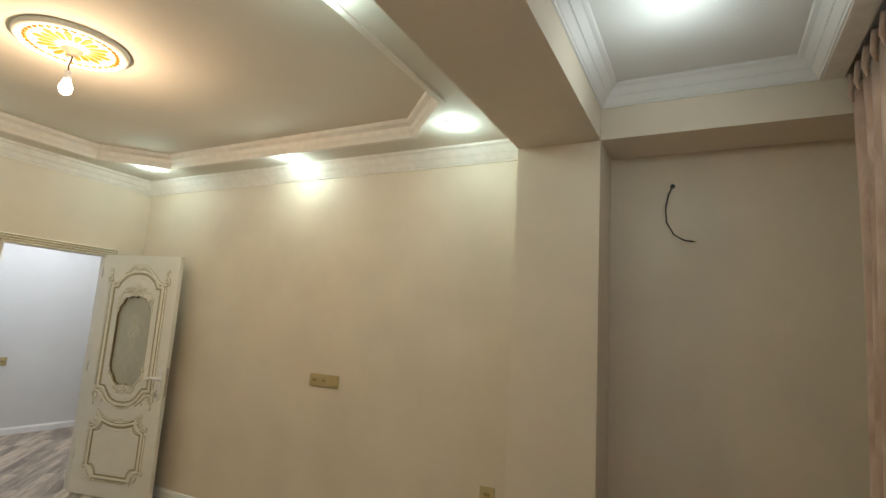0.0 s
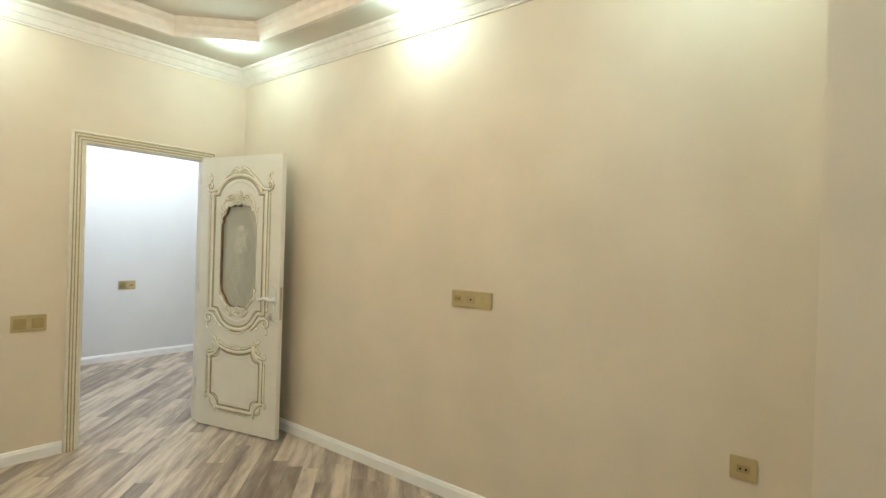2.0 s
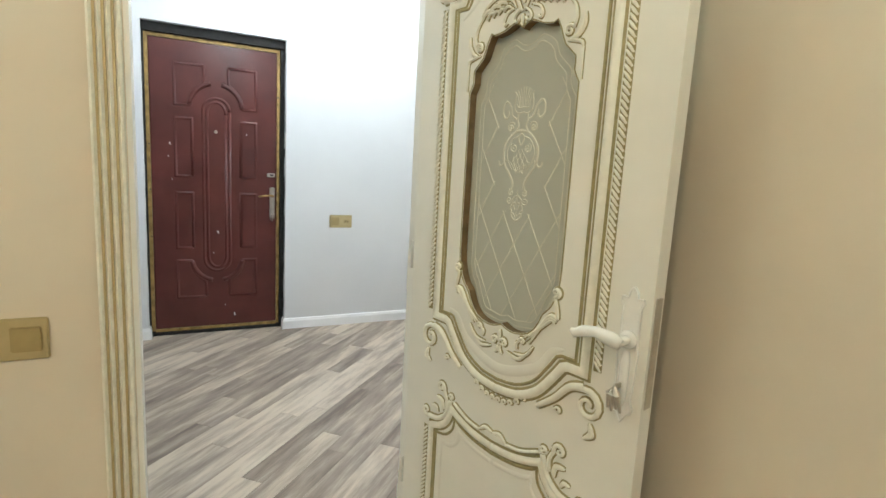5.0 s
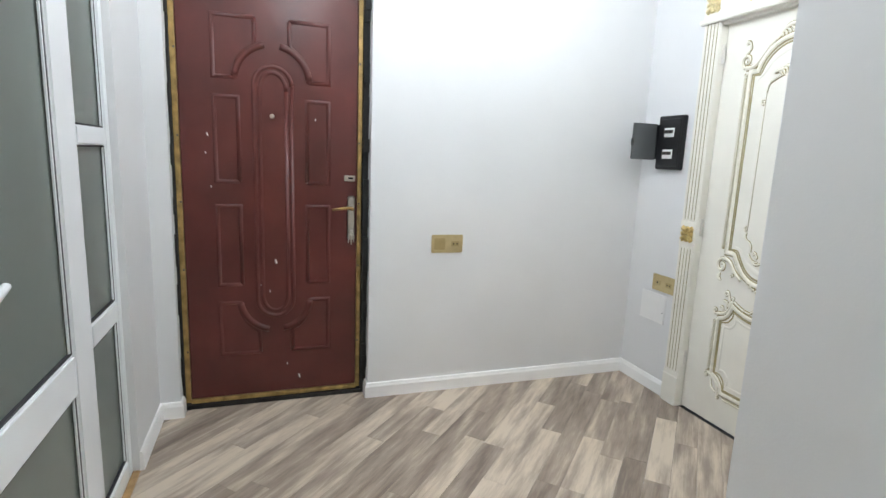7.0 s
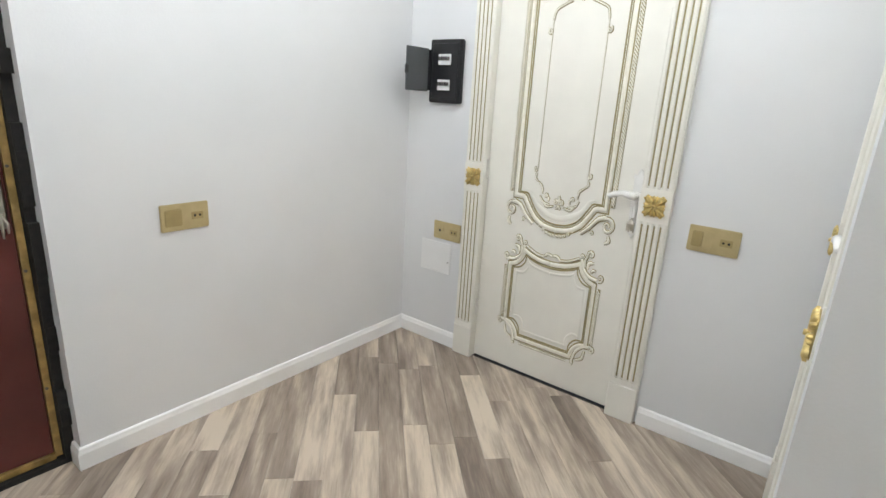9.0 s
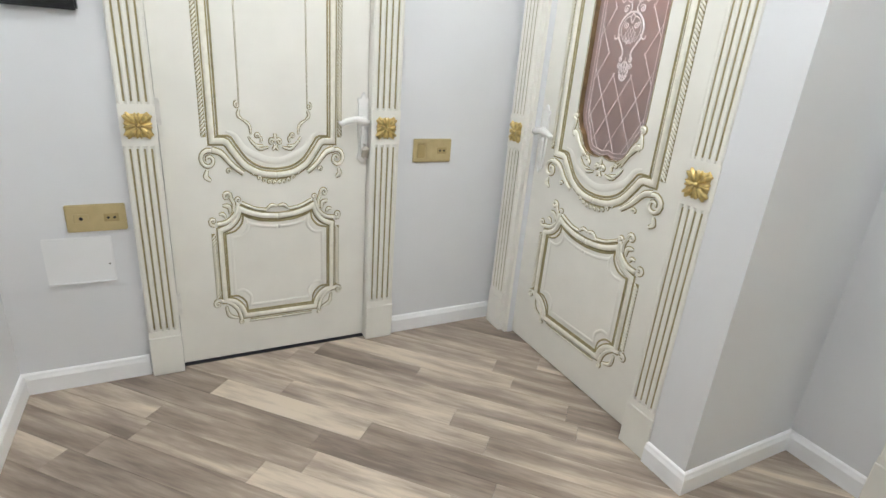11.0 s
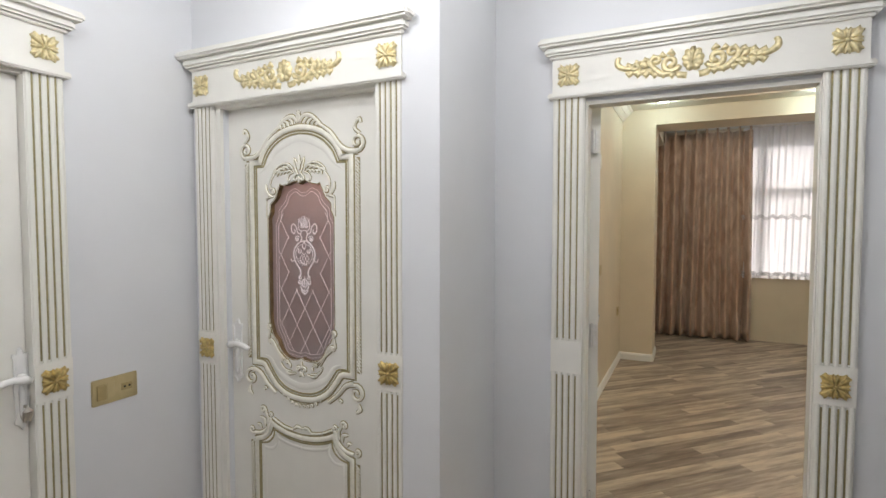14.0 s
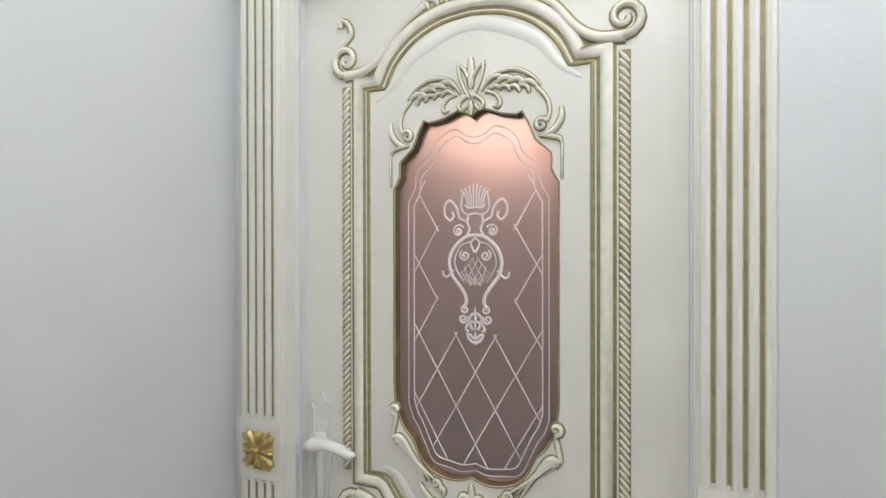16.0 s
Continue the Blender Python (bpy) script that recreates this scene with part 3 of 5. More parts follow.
    for s in (1, -1):
        part("rope_moulding", rope(s * 0.28, 0.285, 0.55), CREAM, door, smooth=True)
        bm = bmesh.new()
        stroke(bm, [(s * 0.28, 0.28), (s * 0.28, 0.555)], 0.0098, 0.0022)
        part("rope_bed", bm, PATINA, door, "dull gold line")
    c = Carving()
    c.line(smooth_line([(0.17, 0.672), (0.185, 0.63), (0.22, 0.6), (0.262, 0.592)]), 0.008, 0.012)
    c.curl(0.215, 0.7, 0.017, 200, -1.2, 0.006)
    c.line(smooth_line([(0.19, 0.64), (0.188, 0.67), (0.2, 0.695)]), 0.006)
    c.curl(0.278, 0.604, 0.016, 250, 1.1, 0.006)
    c.leaf((0.205, 0.63), (0.235, 0.665), 0.35, 0.008)
    c.leaf((0.225, 0.615), (0.252, 0.63), 0.3, 0.006)
    c.curl(0.168, 0.684, 0.01, 0, 1.0, 0.004)
    c.line(smooth_line([(0.155, 0.672), (0.1, 0.648), (0.05, 0.64)]), 0.0045)
    c.leaf((0.05, 0.64), (0, 0.652), -0.2, 0.006)
    c.curl(0.286, 0.258, 0.015, 100, -1.2, 0.0055)
    c.line(smooth_line([(0.272, 0.272), (0.235, 0.26), (0.2, 0.225), (0.186, 0.18)]), 0.0075, 0.011)
    c.leaf((0.25, 0.245), (0.2, 0.185), 0.25, 0.007)
    c.curl(0.185, 0.165, 0.01, 90, -1.0, 0.004)
    c.line([(0.15, 0.166), (0, 0.166)], 0.0035, 0.006)
    part("lower_scrolls", c.cream, CREAM, door, smooth=True)
    part("lower_scrolls_gilding", c.gold, PATINA, door, "dull gold line")
    for piece in door.children:
        if not piece.name.startswith("leaf"):
            piece.location, piece.scale = (shift, 0, lift), (across, 1, 1)
    # lever handle on a shaped plate
    edge = handle_side * half
    part("lock_faceplate", boxes(((edge - 0.003, 0.009, 0.84), (edge + 0.0025, 0.031, 1.07)), bevel=0.001), STEEL, door, "nickel lock plate on the edge")
    hu = handle_side * 0.352
    plate = bmesh.new()
    shape = [(0, 1.088), (0.007, 1.078), (0.01, 1.064), (0.022, 1.066), (0.024, 1.056), (0.019, 1.046), (0.019, 0.965), (0.022, 0.955), (0.019, 0.9), (0.016, 0.85), (0.022, 0.838), (0.021, 0.828), (0.01, 0.822), (0, 0.804)]
    loop = shape + [(-u, v) for u, v in shape[-2:0:-1]]
    ex = bmesh.ops.extrude_face_region(plate, geom=[plate.faces.new([plate.verts.new((hu + u, 0, v)) for u, v in loop])])
    bmesh.ops.translate(plate, vec=(0, -0.008, 0), verts=[g for g in ex["geom"] if isinstance(g, bmesh.types.BMVert)])
    handle = part("handle", plate, ENAMEL, door, "ivory lever handle on a shaped plate")
    bm = add_cyl(bmesh.new(), (hu, -0.005, 0.98), (hu, -0.05, 0.98), 0.011, 0.009)
    d = -handle_side
    add_tube(bm, [(hu - 0.008 * d, -0.052, 0.978), (hu + 0.012 * d, -0.054, 0.985), (hu + 0.045 * d, -0.054, 0.99), (hu + 0.08 * d, -0.05, 0.982), (hu + 0.1 * d, -0.048, 0.972), (hu + 0.11 * d, -0.05, 0.978)],
             [0.012, 0.016, 0.0115, 0.0125, 0.0105, 0.005], 10)
    add_tube(bm, [(hu, -0.008, 0.98), (hu, -0.014, 0.98), (hu, -0.018, 0.98)], [0.019, 0.019, 0.013], 14)
    bead = [(hu + u, -0.009, v) for u, v in loop + loop[:1]]
    add_tube(bm, bead, 0.0022, 6)
    add_tube(bm, [(hu, -0.008, 0.955), (hu, -0.012, 0.935), (hu, -0.012, 0.86), (hu, -0.008, 0.84)], [0.006, 0.01, 0.009, 0.004], 8)
    part("lever", bm, ENAMEL, handle, smooth=True)
    bm = boxes(((hu - 0.005, -0.0105, 0.872), (hu + 0.005, -0.004, 0.902)), bevel=0.002)
    part("keyhole", bm, DARKSTEEL, handle, "dark keyhole")
    if keys:
        bm = boxes(((hu - 0.0025, -0.042, 0.882), (hu + 0.0025, -0.01, 0.892)))
        for k in range(4):
            add_tube(bm, [(hu, -0.04, 0.886), (hu + 0.006 * (k - 1.5), -0.044, 0.872), (hu + 0.008 * (k - 1.5), -0.04 + 0.003 * k, 0.84 - 0.006 * (k % 2))], [0.004, 0.0075, 0.003], 6)
        part("key_bunch", bm, STEEL, handle, "bunch of dull steel keys in the lock")
    return door


def hinges(m, heights):
    for z in heights:
        bm = add_cyl(bmesh.new(), (0, 0, z - 0.05), (0, 0, z + 0.05), 0.007, n=10)
        add_box(bm, (-0.022, 0.002, z - 0.045), (0.022, 0.006, z + 0.045), 0.001)
        for dz in (-0.03, 0.03):
            add_cyl(bm, (-0.014, 0.004, z + dz), (-0.014, -0.001, z + dz), 0.004, n=8)
            add_cyl(bm, (0.014, 0.004, z + dz), (0.014, -0.001, z + dz), 0.004, n=8)
        ob = new("door_hinge", finish("door_hinge", bm, NICKEL))
        ob.matrix_world = m
        tagged(ob, "small nickel butt hinge on a door jamb", "hinge", "door hinges")


def rosette(size):
    """Gilded square flower."""
    bm = bmesh.new()
    add_box(bm, (-size * 0.44, -0.005, -size * 0.44), (size * 0.44, 0, size * 0.44), 0.002)
    for k in range(8):
        a = k * math.pi / 4
        r = size * (0.62 if k % 2 else 0.49)
        for da in (-0.16, 0.16):
            pts = [(r * t * math.cos(a + da * t), r * t * math.sin(a + da * t)) for t in (0.12, 0.35, 0.6, 0.82, 1.0)]
            w = size * (0.1 if k % 2 else 0.075)
            stroke(bm, pts, [w * 0.4, w * 0.8, w, w * 0.85, w * 0.3], 0.011, 0.004)
    add_cyl(bm, (0, -0.004, 0), (0, -0.02, 0), size * 0.12, size * 0.06, 10)
    return bm


ROS_MESH = finish("rosette", rosette(0.086), GOLD, True)
PALE_ROS_MESH = finish("rosette", rosette(0.086), CHAMP, True)


def put_rosette(parent, u, y, v, mesh=ROS_MESH):
    ob = new("rosette", mesh)
    ob.parent = parent
    ob.location = (u, y, v)
    tagged(ob, "gilded square flower")
    return ob


def pilaster(parent, u0, u1, depth, top, mid, flower, flutes=4):
    w = u1 - u0
    bm = boxes(((u0, -depth + 0.006, 0), (u1, 0, top)))
    add_box(bm, (u0 - 0.002, -depth - 0.004, 0), (u1 + 0.002, -0.001, 0.165), 0.003)
    add_box(bm, (u0, -depth, mid - 0.068), (u1, -depth + 0.0065, mid + 0.068))
    add_box(bm, (u0, -depth, 0.165), (u1, -depth + 0.0065, 0.19))
    post = part("pilaster", bm, IVORY, parent)
    reeds, beds = bmesh.new(), bmesh.new()
    pitch = w / (flutes + 1.0)
    for a, b in ((0.188, mid - 0.066), (mid + 0.066, top)):
        for k in range(flutes + 1):
            cu = u0 + (k + 0.5) * pitch
            stroke(reeds, [(cu, a), (cu, b)], pitch * 0.5 - 0.0022, 0.0075, depth - 0.0062)
        for k in range(flutes):
            cu = u0 + (k + 1) * pitch
            add_box(beds, (cu - 0.003, -depth + 0.0035, a + 0.01), (cu + 0.003, -depth + 0.0062, b - (0.012 if b < top else 0)))
    part("reeding", reeds, IVORY, post)
    part("flute", beds, PATINA, post, "dull gold flutes")
    if flower:
        put_rosette(parent, (u0 + u1) / 2, -depth + 0.001, mid)
    return post


def door_surround(m, label, left, right, open_l, open_r, depth=0.032, head=2.035, flowers=(True, True), mid=0.957, applique=True, jamb=0.0, stop=0.0):
    """Pilasters, frieze with gilding and cornice round an opening; left and right are the outer edges."""
    s = empty("door_surround", m)
    tagged(s, label, "door surround", "carved door surrounds")
    pilaster(s, left, open_l, depth, head - 0.02, mid, flowers[0])
    pilaster(s, open_r, right, depth, head - 0.02, mid, flowers[1])
    part("frieze", boxes(((left - 0.002, -depth - 0.004, head), (right + 0.002, 0, head + 0.135))), IVORY, s)
    part("ledge", boxes(((left - 0.018, -depth - 0.02, head - 0.022), (right + 0.018, 0, head)), bevel=0.005, seg=2), IVORY, s)
    bm = bmesh.new()
    for z0, z1, o in ((0.135, 0.147, 0.011), (0.147, 0.18, 0.03), (0.18, 0.212, 0.052)):
        add_box(bm, (left - o, -depth - 0.004 - o, head + z0), (right + o, 0, head + z1), 0.009 if o > 0.02 else 0.003, 3)
    part("cornice", bm, IVORY, s)
    for u in ((left + open_l) / 2, (right + open_r) / 2):
        put_rosette(s, u, -depth - 0.003, head + 0.068, PALE_ROS_MESH)
    if applique:
        g, cu, cv, y = bmesh.new(), (left + right) / 2, head + 0.066, depth + 0.003

        def gs(pts, w, h=0.011):
            for q in (1, -1):
                stroke(g, [(cu + q * a, cv + b) for a, b in pts], [x * 1.6 for x in w] if hasattr(w, "__len__") else w * 1.6, h, y)
        for k in range(5):
            a = radians(90 - 38 * k)
            gs([(0, -0.01), (0.022 * math.cos(a), 0.004 + 0.026 * math.sin(a)), (0.036 * math.cos(a), 0.006 + 0.044 * math.sin(a))], [0.004, 0.011, 0.005], 0.016)
        gs(spiral(0.075, 0.0, 0.034, 200, 1.3), 0.0065)
        gs(smooth_line([(0.05, -0.03), (0.1, -0.038), (0.135, -0.01), (0.15, 0.02)]), taper(19, 0.008))
        gs(spiral(0.125, 0.014, 0.022, -60, 1.1), 0.005)
        for k in range(4):
            gs([(0.13 + 0.022 * k, -0.012 + 0.002 * k), (0.15 + 0.022 * k, 0.012 - 0.003 * k), (0.158 + 0.024 * k, 0.03 - 0.008 * k)], [0.004, 0.009, 0.002])
            gs([(0.13 + 0.022 * k, -0.012), (0.152 + 0.022 * k, -0.022), (0.166 + 0.022 * k, -0.03 + 0.004 * k)], [0.004, 0.008, 0.002])
        for k in range(6):
            gs([(0.06 + 0.03 * k, 0.03 - 0.004 * k), (0.074 + 0.03 * k, 0.042 - 0.006 * k), (0.088 + 0.03 * k, 0.036 - 0.008 * k)], [0.003, 0.007, 0.002])
            gs([(0.055 + 0.03 * k, -0.034 + 0.003 * k), (0.07 + 0.03 * k, -0.046 + 0.004 * k), (0.085 + 0.03 * k, -0.036 + 0.004 * k)], [0.003, 0.007, 0.002])
        gs(spiral(0.2, 0.004, 0.018, 30, -1.1), 0.0045)
        gs([(0.02, -0.05), (0.045, -0.046), (0.062, -0.034)], [0.008, 0.008, 0.003])
        gs(smooth_line([(0.19, -0.006), (0.235, -0.002), (0.262, 0.016), (0.262, 0.038), (0.25, 0.04)]), taper(25, 0.0075))
        part("frieze_carving", g, CHAMP, s, "gilded acanthus carving", smooth=True)
    if stop:
        for a, b in ((open_l, -stop), (stop, open_r)):
            part("jamb_stop", boxes(((a, -0.016, 0), (b, 0.02, head - 0.034))), IVORY, s)
    if jamb:
        part("jamb", boxes(((open_l - 0.012, -0.001, 0), (open_l, jamb, head - 0.022)), ((open_r, -0.001, 0), (open_r + 0.012, jamb, head - 0.022)), ((open_l, -0.018, head - 0.034), (open_r, jamb, head - 0.022))), IVORY, s)
    return s


# ---- structure ----
X_W, X_E, Y_S, Y_N = -3.45, 1.31, -5.55, 2.535
Y_BEAM_N, Y_BEAM_S, Z_BEAM, X_PIL = -3.84, -4.3, 2.577, -0.342
Z_SOF, Z_TOP, Z_HALL = 2.745, 2.85, 2.69

floor = setting("floor", boxes(((X_W - 0.1, Y_S - 0.1, -0.12), (X_E + 0.1, Y_N + 0.3, -0.012))), BASE, "grey-brown oak laminate laid diagonally through room and hall")
setting("wall_east_room", boxes(((0, Y_S, 0), (0.1, 0, 2.95))), BEIGE, "beige papered long wall of the living room")
setting("wall_pillar", boxes(((X_PIL, Y_BEAM_S, 0), (0, Y_BEAM_N, Z_BEAM))), BEIGE, "beige papered pillar under the ceiling beam")
setting("wall_north_room", boxes(((X_W, 0, 0), (-1.117, 0.035, 2.95)), ((-0.32, 0, 0), (0, 0.035, 2.95)), ((-1.117, 0, 2.0), (-0.32, 0.035, 2.95))), BEIGE, "beige papered wall with the doorway to the hall")
setting("wall_west_room", boxes(((X_W - 0.1, Y_S, 0), (X_W, 0.035, 2.95))), BEIGE, "beige papered side wall")
WX0, WX1, WZ0, WZ1 = -3.0, -0.85, 0.86, 2.72
setting("wall_window", boxes(((X_W, Y_S - 0.2, 0), (WX0, Y_S, 2.95)), ((WX1, Y_S - 0.2, 0), (0.1, Y_S, 2.95)), ((WX0, Y_S - 0.2, 0), (WX1, Y_S, WZ0)), ((WX0, Y_S - 0.2, WZ1), (WX1, Y_S, 2.95))), BEIGE, "beige wall under and round the window")
setting("ceiling_beam", boxes(((X_W, Y_BEAM_S, Z_BEAM), (0, Y_BEAM_N, 2.95))), BEIGE, "papered beam across the room")
setting("wall_bulkhead", boxes(((X_PIL, Y_S, Z_BEAM), (0, Y_BEAM_S, 2.95))), BEIGE, "dropped edge over the window recess")
setting("ceiling_recess", boxes(((X_W, Y_S, Z_TOP), (X_PIL, Y_BEAM_S, 2.95))), CEILW, "plain painted ceiling of the window recess")
setting("wall_pelmet", boxes(((X_W, -5.36, 2.748), (X_PIL, -5.275, Z_TOP))), PLASTER, "white pelmet board before the curtains")


def octagon(x0, x1, y0, y1, c):
    return [(x0 + c, y0), (x1 - c, y0), (x1, y0 + c), (x1, y1 - c), (x1 - c, y1), (x0 + c, y1), (x0, y1 - c), (x0, y0 + c)]


def tray_ceiling():
    """Flat soffit round a raised field with cut corners."""
    bm = bmesh.new()
    hole = octagon(-3.12, -0.33, -3.53, -0.33, 0.4)
    edges, loops = [], []
    for loop in ([(X_W, Y_BEAM_N), (0, Y_BEAM_N), (0, 0), (X_W, 0)], hole):
        vs = [bm.verts.new((x, y, Z_SOF)) for x, y in loop]
        loops.append(vs)
        edges += [bm.edges.new((a, b)) for a, b in zip(vs, vs[1:] + vs[:1])]
    bmesh.ops.triangle_fill(bm, edges=edges, use_beauty=True)
    up = [bm.verts.new((v.co.x, v.co.y, Z_TOP)) for v in loops[1]]
    n = len(up)
    for k in range(n):
        bm.faces.new((loops[1][k], loops[1][(k + 1) % n], up[(k + 1) % n], up[k]))
    bm.faces.new(up)
    return bm, hole


bm, hole = tray_ceiling()
setting("ceiling", bm, CEIL, "matt ceiling with a raised tray with cut corners")
# unseen lid over all rooms, added to shut out the sky
setting("unseen_ceiling_lid", boxes(((X_W - 0.1, Y_S - 0.2, 2.951), (X_E + 0.3, Y_N + 0.4, 3.05))), CEILW)
PROFILE = [(0, 0), (0.01, 0), (0.013, 0.01), (0.02, 0.014), (0.045, 0.05), (0.052, 0.053), (0.082, 0.09), (0.092, 0.094), (0.103, 0.1), (0.108, 0.112), (0, 0.112)]
bm = sweep(bmesh.new(), [(0, Y_BEAM_N), (0, 0), (X_W, 0), (X_W, Y_BEAM_N)], [(o, 2.632 + z) for o, z in PROFILE], closed=False)
setting("trim_cornice", bm, PLASTER, "white plaster cornice")
bm = sweep(bmesh.new(), hole, [(-0.02, Z_SOF - 0.012), (0.012, Z_SOF - 0.012), (0.018, Z_SOF + 0.01), (0.03, Z_SOF + 0.03), (0.034, Z_SOF + 0.06), (0.06, Z_SOF + 0.078), (0.064, Z_TOP - 0.002), (-0.02, Z_TOP - 0.002)])
setting("trim_tray", bm, PLASTER, "plaster edge of the ceiling tray")
bm = sweep(bmesh.new(), [(X_W, -5.275), (X_PIL, -5.275), (X_PIL, Y_BEAM_S), (X_W, Y_BEAM_S)], [(o * 0.9, 2.752 + z * 0.86) for o, z in PROFILE])
for k in range(34):
    add_box(bm, (X_PIL - 0.05, -5.25 + k * 0.028, 2.795), (X_PIL - 0.035, -5.236 + k * 0.028, 2.815), 0.003)
for k in range(100):
    add_box(bm, (-0.5 - k * 0.028, Y_BEAM_S - 0.05, 2.795), (-0.486 - k * 0.028, Y_BEAM_S - 0.035, 2.815), 0.003)
    add_box(bm, (-0.5 - k * 0.028, -5.24, 2.795), (-0.486 - k * 0.028, -5.225, 2.815), 0.003)
setting("trim_recess_cornice", bm, CEILW, "white cornice with a carved band in the window recess")

# hall shell
setting("wall_south_hall", boxes(((-1.6, 0.0352, 0), (-1.117, 0.07, 2.95)), ((-0.32, 0.0352, 0), (0.064, 0.07, 2.95)), ((-1.117, 0.0352, 2.0), (-0.32, 0.07, 2.95))), HALLW, "white papered hall wall with the living room doorway")
setting("wall_return", boxes(((0.064, 0.036, 0), (0.17, 0.5, 2.95))), HALLW, "short white return wall at the hall corner")
setting("wall_door_c", boxes(((0.064, 0.5, 0), (0.2135, 0.628, 2.95)), ((0.2135, 0.5, 0), (0.335, 0.6, 2.95)), ((1.12, 0.5, 0), (X_E, 0.6, 2.95)), ((0.335, 0.5, 2.02), (1.12, 0.6, 2.95))), HALLW, "white papered wall with the glazed door")
setting("wall_east_hall", boxes(((X_E, 0.5, 0), (X_E + 0.1, 1.27, 2.95)), ((X_E, 2.03, 0), (X_E + 0.1, Y_N, 2.95)), ((X_E, 1.27, 2.02), (X_E + 0.1, 2.03, 2.95))), HALLW, "white papered wall with the panelled door")
setting("wall_north_hall", boxes(((-0.337, Y_N, 0), (X_E + 0.1, Y_N + 0.2, 2.95)), ((-1.45, Y_N, 0), (-1.255, Y_N + 0.2, 2.95)), ((-1.255, Y_N, 2.15), (-0.337, Y_N + 0.2, 2.95))), HALLW, "white wall round the steel entrance door")
setting("wall_west_hall", boxes(((-1.45, 2.09, 0), (-1.345, Y_N, 2.95)), ((-1.45, 0.47, 2.3), (-1.345, 2.09, 2.95)), ((-1.6, 0.07, 0), (-1.5, 0.44, 2.95)), ((-1.6, 0.44, 0), (-1.43, 0.468, 2.95))), HALLW, "white wall beside and over the glazed partition")
setting("ceiling_hall", boxes(((-1.345, 0.07, Z_HALL), (X_E, Y_N, 2.95)), ((-1.5, 0.07, Z_HALL), (-1.345, 0.47, 2.95))), CEILW, "white hall ceiling")
bm = sweep(bmesh.new(), [(-1.345, 0.07), (0.064, 0.07), (0.064, 0.629), (X_E, 0.629), (X_E, Y_N), (-1.345, Y_N)], [(o * 0.9, 2.59 + z * 0.9) for o, z in PROFILE])
setting("trim_hall_cornice", bm, CEILW, "white cornice of the hall")
# unseen sheet behind the entrance leaf, added to keep outdoor light out
setting("entrance_light_block", boxes(((-1.5, Y_N + 0.2, 0), (0, Y_N + 0.25, 2.95))), HALLW)
# dim rooms behind the closed doors
setting("wall_bathroom", boxes(((0.101, -1.2, 0), (X_E + 0.2, -1.1, 2.95)), ((X_E + 0.1, -1.1, 0), (X_E + 0.2, 0.5, 2.95)), ((0.101, -1.1, 2.6), (X_E + 0.2, 0.5, 2.7))), material("warm_tile", (0.42, 0.34, 0.31), 0.4, vary=0.06), "plain tiled room behind the glazed door")
setting("wall_side_room", boxes(((-2.7, 0.036, 0), (-2.6, Y_N + 0.2, 2.95)), ((-2.6, Y_N, 0), (-1.45, Y_N + 0.2, 2.95)), ((-2.6, 0.036, 0), (-1.601, 0.07, 2.95)), ((-2.6, 0.07, 2.6), (-1.601, Y_N, 2.95)), ((-1.601, 0.47, 2.6), (-1.451, Y_N, 2.95)), ((-2.6, 0.07, -0.05), (-1.601, Y_N, 0)), ((-1.601, 0.47, -0.05), (-1.41, Y_N, -0.001))), material("dim_plaster", (0.5, 0.52, 0.49), 0.7), "plain room behind the frosted partition")
ground = setting("ground", boxes(((-60, -140, -4.2), (60, Y_S - 0.4, -4.0))), GROUNDM, "pale ground far below the window")


def skirting(name, path, high=0.08, label="white moulded skirting board"):
    prof = [(0, 0.0), (0.015, 0.0), (0.015, high - 0.022), (0.011, high - 0.012), (0.009, high - 0.004), (0.004, high), (0, high)]
    setting(name, sweep(bmesh.new(), path, prof, closed=False), WHITE, label)


skirting("baseboard_1", [(X_PIL, -4.3), (X_PIL, Y_BEAM_N), (0, Y_BEAM_N), (0, 0), (-0.25, 0)])
skirting("baseboard_2", [(-1.197, 0), (X_W, 0), (X_W, -5.3)])
skirting("baseboard_8", [(0, -5.35), (0, -4.3), (X_PIL, -4.3)])
skirting("baseboard_3", [(-0.19, 0.07), (0.064, 0.07), (0.064, 0.628), (0.212, 0.628)])
skirting("baseboard_4", [(1.285, 0.6), (X_E, 0.6), (X_E, 1.14)], 0.082)
skirting("baseboard_5", [(X_E, 2.135), (X_E, Y_N), (-0.337, Y_N), (-0.337, Y_N + 0.06)], 0.082)
skirting("baseboard_6", [(-1.255, Y_N + 0.06), (-1.255, Y_N), (-1.345, Y_N), (-1.345, 2.1)], 0.082)
skirting("baseboard_7", [(-1.5, 0.44), (-1.5, 0.07), (-1.245, 0.07)])

# ---- doors ----
carved_door(pose(0.7275, 0.575, 0, 0, 0, 180), "door_1", "closed ivory carved door with mauve etched glass", MAUVE, ETCH, half=0.396, high=2.0, handle_side=-1)
door_surround(pose(0.7275, 0.6, 0, 0, 0, 180), "ivory fluted door surround with gilded flowers round the glazed door", -0.54, 0.515, -0.425, 0.402, jamb=0.05, stop=0.397)
carved_door(pose(1.325, 1.647, 0, 0, 0, -90), "door_2", "closed ivory carved panel door with gold lines", half=0.372, high=2.0, handle_side=1, keys=True, across=0.85, shift=0.012, lift=-0.008)
door_surround(pose(X_E, 1.647, 0, 0, 0, -90), "ivory fluted door surround with gilded flowers round the panel door", -0.48, 0.495, -0.374, 0.374, jamb=0.06)
ang = math.degrees(math.atan2(-0.76, 0.187))
